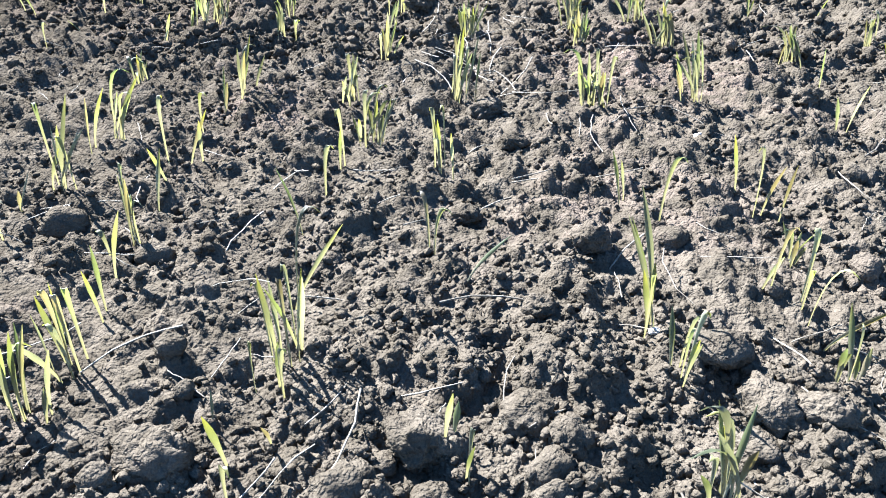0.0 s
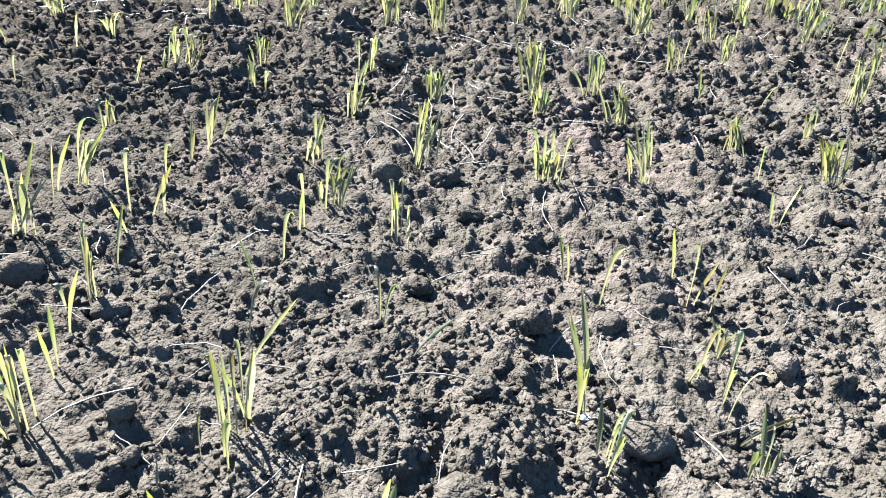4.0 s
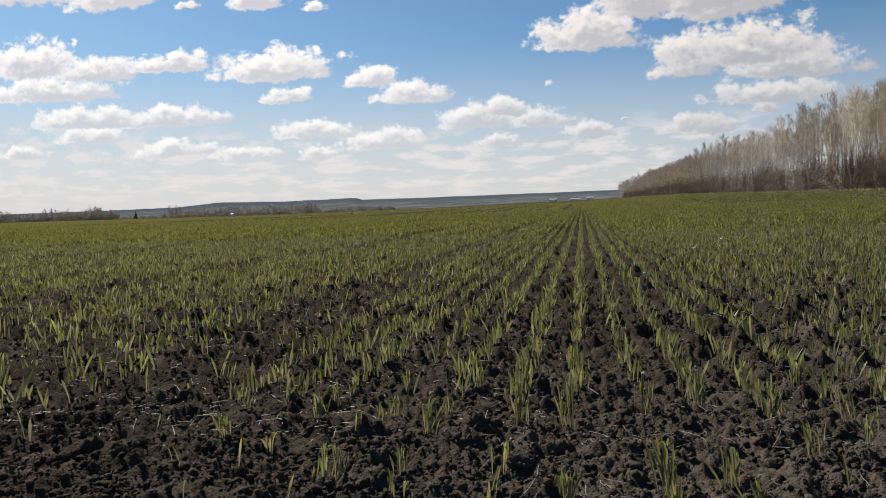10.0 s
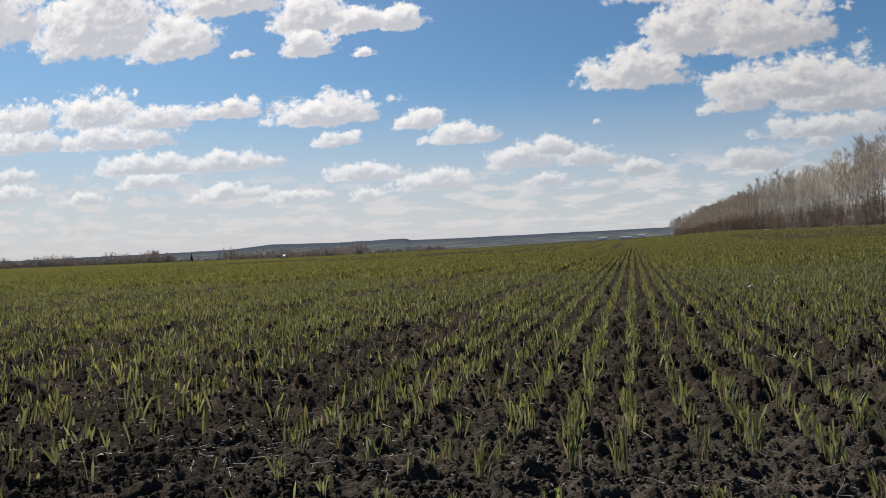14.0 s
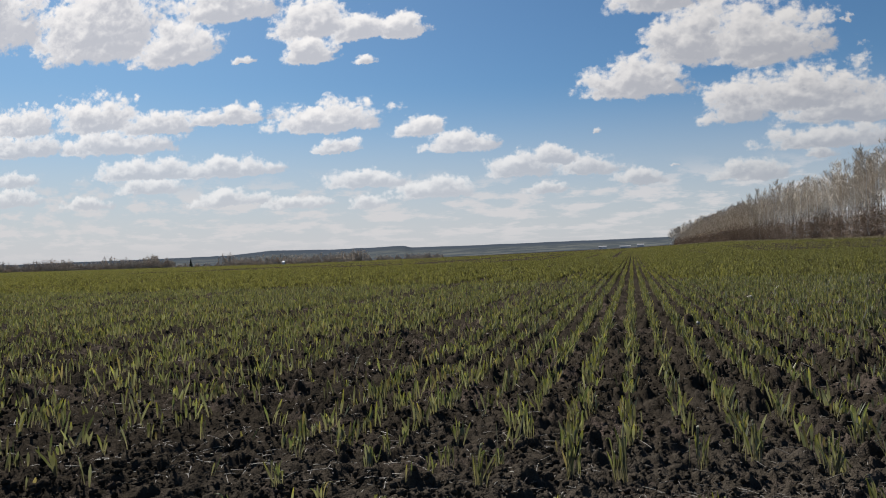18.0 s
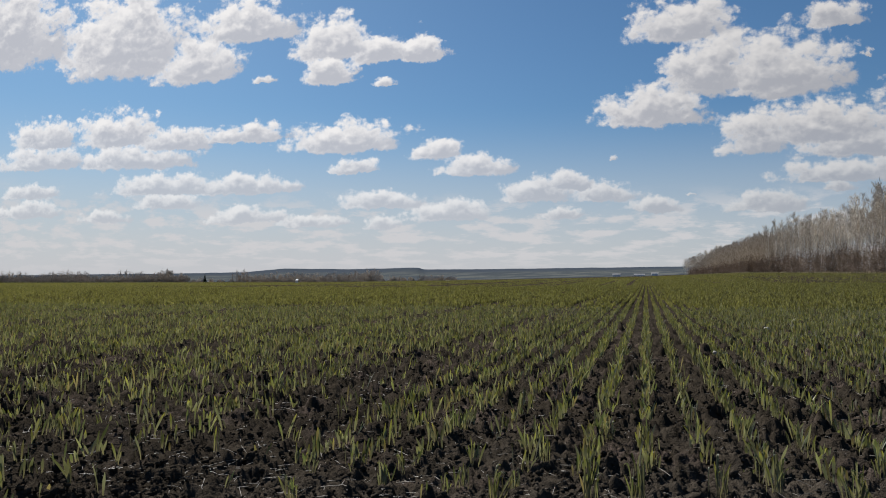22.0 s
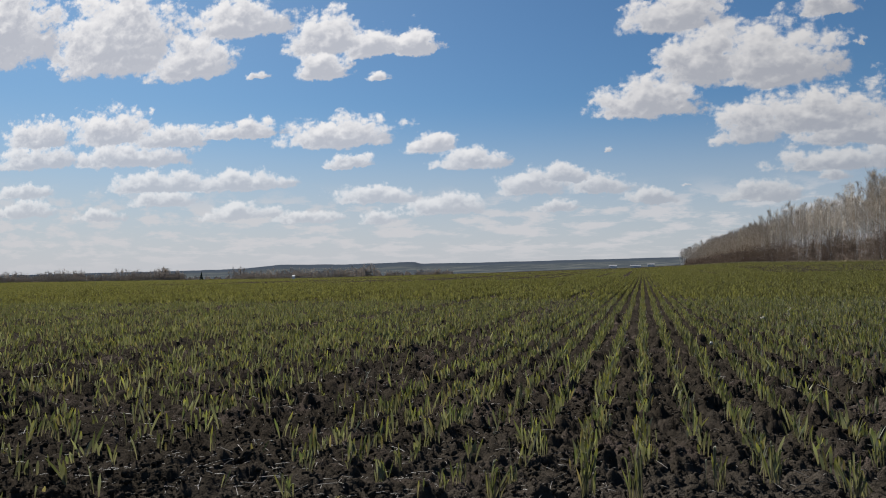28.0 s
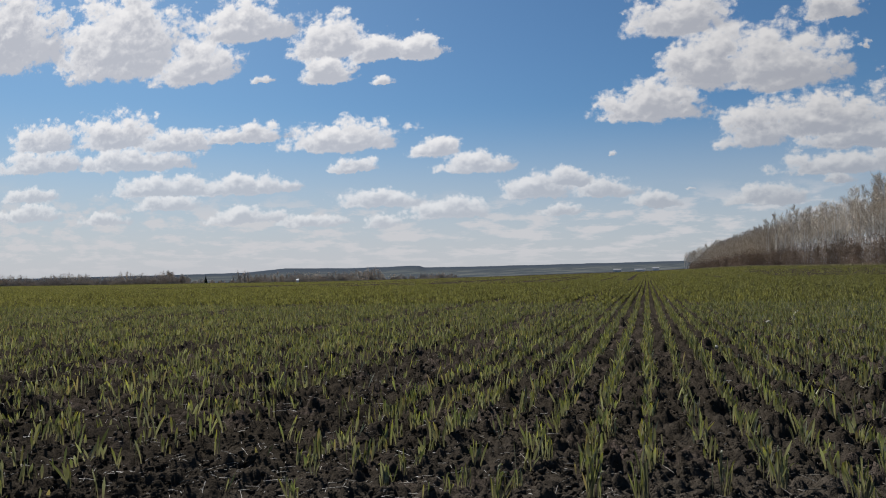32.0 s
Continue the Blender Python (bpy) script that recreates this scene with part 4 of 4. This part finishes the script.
# ---- dry grass verge along the wood ----
def build_verge():
    rng = np.random.default_rng(31)
    n = 40000
    y = 78 * np.exp(rng.random(n) * math.log(8))
    x = WOOD_X - 4.2 + rng.normal(0, 0.7, n)
    z = rise(x, y)
    w, h = 0.0003 * y * rng.uniform(0.5, 1.4, n) + 0.006, rng.uniform(0.12, 0.45, n)
    turn, lean, fall = rng.uniform(0, np.pi, n), rng.normal(0, 0.16, n), rng.normal(0.1, 0.25, n)
    dx, dy = w * np.cos(turn), w * np.sin(turn)
    v = np.stack([np.stack([x - dx, y - dy, z - 0.02], 1), np.stack([x + dx, y + dy, z - 0.02], 1), np.stack([x + lean, y + fall, z + h], 1)], 1).reshape(-1, 3)
    me = raw_mesh("verge_grass", v, np.arange(3 * n).reshape(-1, 3))
    tagged(mesh_part("verge_grass", me, GRASS), "dry yellow grass verge along the shelter belt", "grass", kind="stuff")


build_verge()


# ---- loose clods, crumbs, straw and stones on the soil ----
def clod_mesh(rng, cuts):
    bm = bmesh.new()
    bmesh.ops.create_icosphere(bm, subdivisions=cuts, radius=1.0)
    off = Vector((rng.uniform(0, 90), rng.uniform(0, 90), rng.uniform(0, 90)))
    flat = rng.uniform(0.6, 0.85)
    for v in bm.verts:
        p = v.co.copy()
        k = 1 + 0.30 * noise.noise(p * 1.2 + off) + 0.22 * noise.noise(p * 3.0 + off) + 0.16 * noise.noise(p * 7.0 + off) + 0.11 * noise.noise(p * 15.0 + off) + 0.06 * noise.noise(p * 31.0 + off)
        v.co = Vector((p.x * k, p.y * k, p.z * k * flat))
    me = bpy.data.meshes.new("clod")
    bm.to_mesh(me)
    bm.free()
    me.materials.append(CLOD)
    return shade_smooth(me)


def on_soil(x, y):
    return float(soil(np.array([x]), np.array([y]))[0])


def build_clods():
    rng = random.Random(8)
    shapes, small = [clod_mesh(rng, 4) for _ in range(5)], [clod_mesh(rng, 3) for _ in range(6)]
    # metres along x and y, radius
    known = [(0.377, 0.745, 0.034), (0.205, 0.722, 0.034), (0.463, 0.883, 0.021), (0.446, 0.765, 0.022), (0.472, 0.741, 0.021), (0.422, 1.303, 0.030), (0.834, 1.339, 0.022),
             (-0.642, 2.26, 0.044), (-0.177, 2.004, 0.040), (0.309, 1.726, 0.034), (1.10, 4.26, 0.030), (3.353, 8.17, 0.05), (0.613, 0.775, 0.030), (0.645, 0.768, 0.026),
             (0.413, 1.16, 0.022), (0.455, 1.20, 0.022), (0.40, 1.05, 0.026), (0.516, 0.985, 0.028), (0.385, 0.70, 0.020), (0.33, 0.70, 0.018)]
    spots = list(known)
    for _ in range(150):
        y = 0.6 + 4.2 * rng.random() ** 1.5
        spots.append((rng.uniform(-0.85 * y + 0.4, 0.55 * y + 0.5), y, 0.008 + 0.012 * rng.random() ** 2))
    for x, y, r in spots:
        ob = tagged(new("soil_clod", rng.choice(shapes if r > 0.0195 else small)), "rough grey lump of dry soil lying on the field", "clod", "soil clods on the field")
        ob.matrix_basis = pose(x, y, on_soil(x, y) + r * 0.12, rng.uniform(-20, 20), rng.uniform(-20, 20), rng.uniform(0, 360))
        r = r * 0.70 if r > 0.0195 else r
        ob.scale = (r * rng.uniform(0.85, 1.2), r * rng.uniform(0.85, 1.2), r)


def crumbs(rng, verts, faces, n, near, far, small, large, fall, proud):
    """Angular crumbs thrown over the soil from near to far."""
    y = near + (far - near) * rng.random(n) ** fall
    x = 0.42 + (y - 0.2) * rng.uniform(-0.95, 0.6, n)
    keep = layered(x * 9, y * 9, 3, 401) + 0.3 * rng.random(n) > 0.52
    x, y = x[keep], y[keep]
    n = len(x)
    r = small + (large - small) * rng.random(n) ** 2.5
    turn, count = rng.uniform(0, np.pi, n), len(verts)
    c, w = np.cos(turn)[:, None], np.sin(turn)[:, None]
    v = verts[None] * rng.uniform(0.6, 1.3, (n, count, 1)) * r[:, None, None] + rng.normal(0, 0.20, (n, count, 3)) * r[:, None, None]
    v = np.stack([v[:, :, 0] * c - v[:, :, 1] * w, v[:, :, 0] * w + v[:, :, 1] * c, v[:, :, 2] * 0.9], -1)
    v = v + np.stack([x, y, soil(x, y) + r * proud], 1)[:, None]
    f = faces[None] + count * np.arange(n)[:, None, None]
    me = shade_smooth(raw_mesh("soil_crumbs", v.reshape(-1, 3), f.reshape(-1, 3)))
    tagged(mesh_part("soil_crumbs", me, CLOD), "small grey crumbs of dry soil strewn over the field", "soil crumbs", kind="stuff")


def build_crumbs():
    rng = np.random.default_rng(14)
    bm = bmesh.new()
    bmesh.ops.create_icosphere(bm, subdivisions=1, radius=1.0)
    round_verts = np.array([v.co[:] for v in bm.verts])
    round_faces = np.array([[v.index for v in f.verts] for f in bm.faces])
    bm.free()
    crumbs(rng, round_verts, round_faces, 30000, 0.55, 2.0, 0.0010, 0.0058, 1.25, 0.12)
    crumbs(rng, round_verts, round_faces, 22000, 1.5, 5.0, 0.0022, 0.0105, 1.35, 0.28)


def straw_mesh(rng, length):
    t = Tubes()
    bend, steps = rng.gauss(0, 0.18), 6
    pts = []
    for k in range(steps + 1):
        s = k / steps - 0.5
        pts.append(Vector((length * s, bend * length * (0.25 - s * s) * 2 + rng.gauss(0, 0.012) * length, 0.10 * length * (0.25 - s * s))))
    w = rng.uniform(0.0003, 0.0009)
    t.tube(pts, [w * rng.uniform(0.7, 1.1) for _ in pts], 5)
    return t.mesh("straw")


def build_straw():
    rng = random.Random(33)
    shapes = []
    for k in range(16):
        me = straw_mesh(rng, rng.uniform(0.02, 0.095))
        me.materials.append(STRAW)
        shapes.append(me)
    for k in range(290):
        if k < 44:
            x, y = rng.gauss(0.42, 0.08), rng.gauss(1.52, 0.15)     # a wisp of straw between two rows
        else:
            y = 0.58 + 2.6 * rng.random() ** 1.6
            x = 0.42 + (y - 0.15) * rng.uniform(-0.75, 0.6)
        ob = tagged(new("straw_stalk", shapes[rng.randrange(16)]), "thin dry pale straw stalk lying on dark soil", "straw", "straw on the soil")
        ob.matrix_basis = pose(x, y, on_soil(x, y) + 0.004, rng.uniform(-10, 10), rng.uniform(-22, 22), rng.uniform(0, 180))
    t, spots = Tubes(), []
    for k in range(3800):
        y = 1.9 + 3.6 * rng.random() ** 1.3
        x = 0.42 + y * rng.uniform(-0.9, 0.6)
        a, half = rng.uniform(0, 3.14), rng.uniform(0.004, 0.015) + (0.02 if rng.random() < 0.15 else 0)
        spots.append((x, y, a, half))
    spots = np.array(spots)
    tops = soil(spots[:, 0], spots[:, 1])
    for (x, y, a, half), z in zip(spots, tops + 0.004):
        d = Vector((math.cos(a) * half, math.sin(a) * half, rng.uniform(-0.2, 0.2) * half))
        p = Vector((x, y, z))
        t.tube([p - d, p + Vector((0, 0, 0.001)), p + d], [0.0008, 0.0011, 0.0007], 3)
    tagged(mesh_part("straw_litter", t.mesh("straw_litter"), STRAW), "scattered pale straw bits on the soil farther out", "straw", kind="stuff")


def build_stones():
    rng = random.Random(3)
    shape = clod_mesh(rng, 3)
    shape = shape.copy()
    shape.materials.clear()
    shape.materials.append(STONE)
    for x, y, r in ((0.675, 1.24, 0.006), (1.563, 8.496, 0.03), (0.817, 5.342, 0.014), (1.05, 5.32, 0.013), (0.552, 0.867, 0.005), (1.36, 3.1, 0.009)):
        ob = tagged(new("pale_stone", shape), "small pale stone lying on the dark soil", "stone", "pale stones on the field")
        ob.matrix_basis = pose(x, y, on_soil(x, y) + r * 0.4, rng.uniform(-25, 25), 0, rng.uniform(0, 360))
        ob.scale = (r, r * 0.8, r)


build_clods()
build_crumbs()
build_straw()
build_stones()
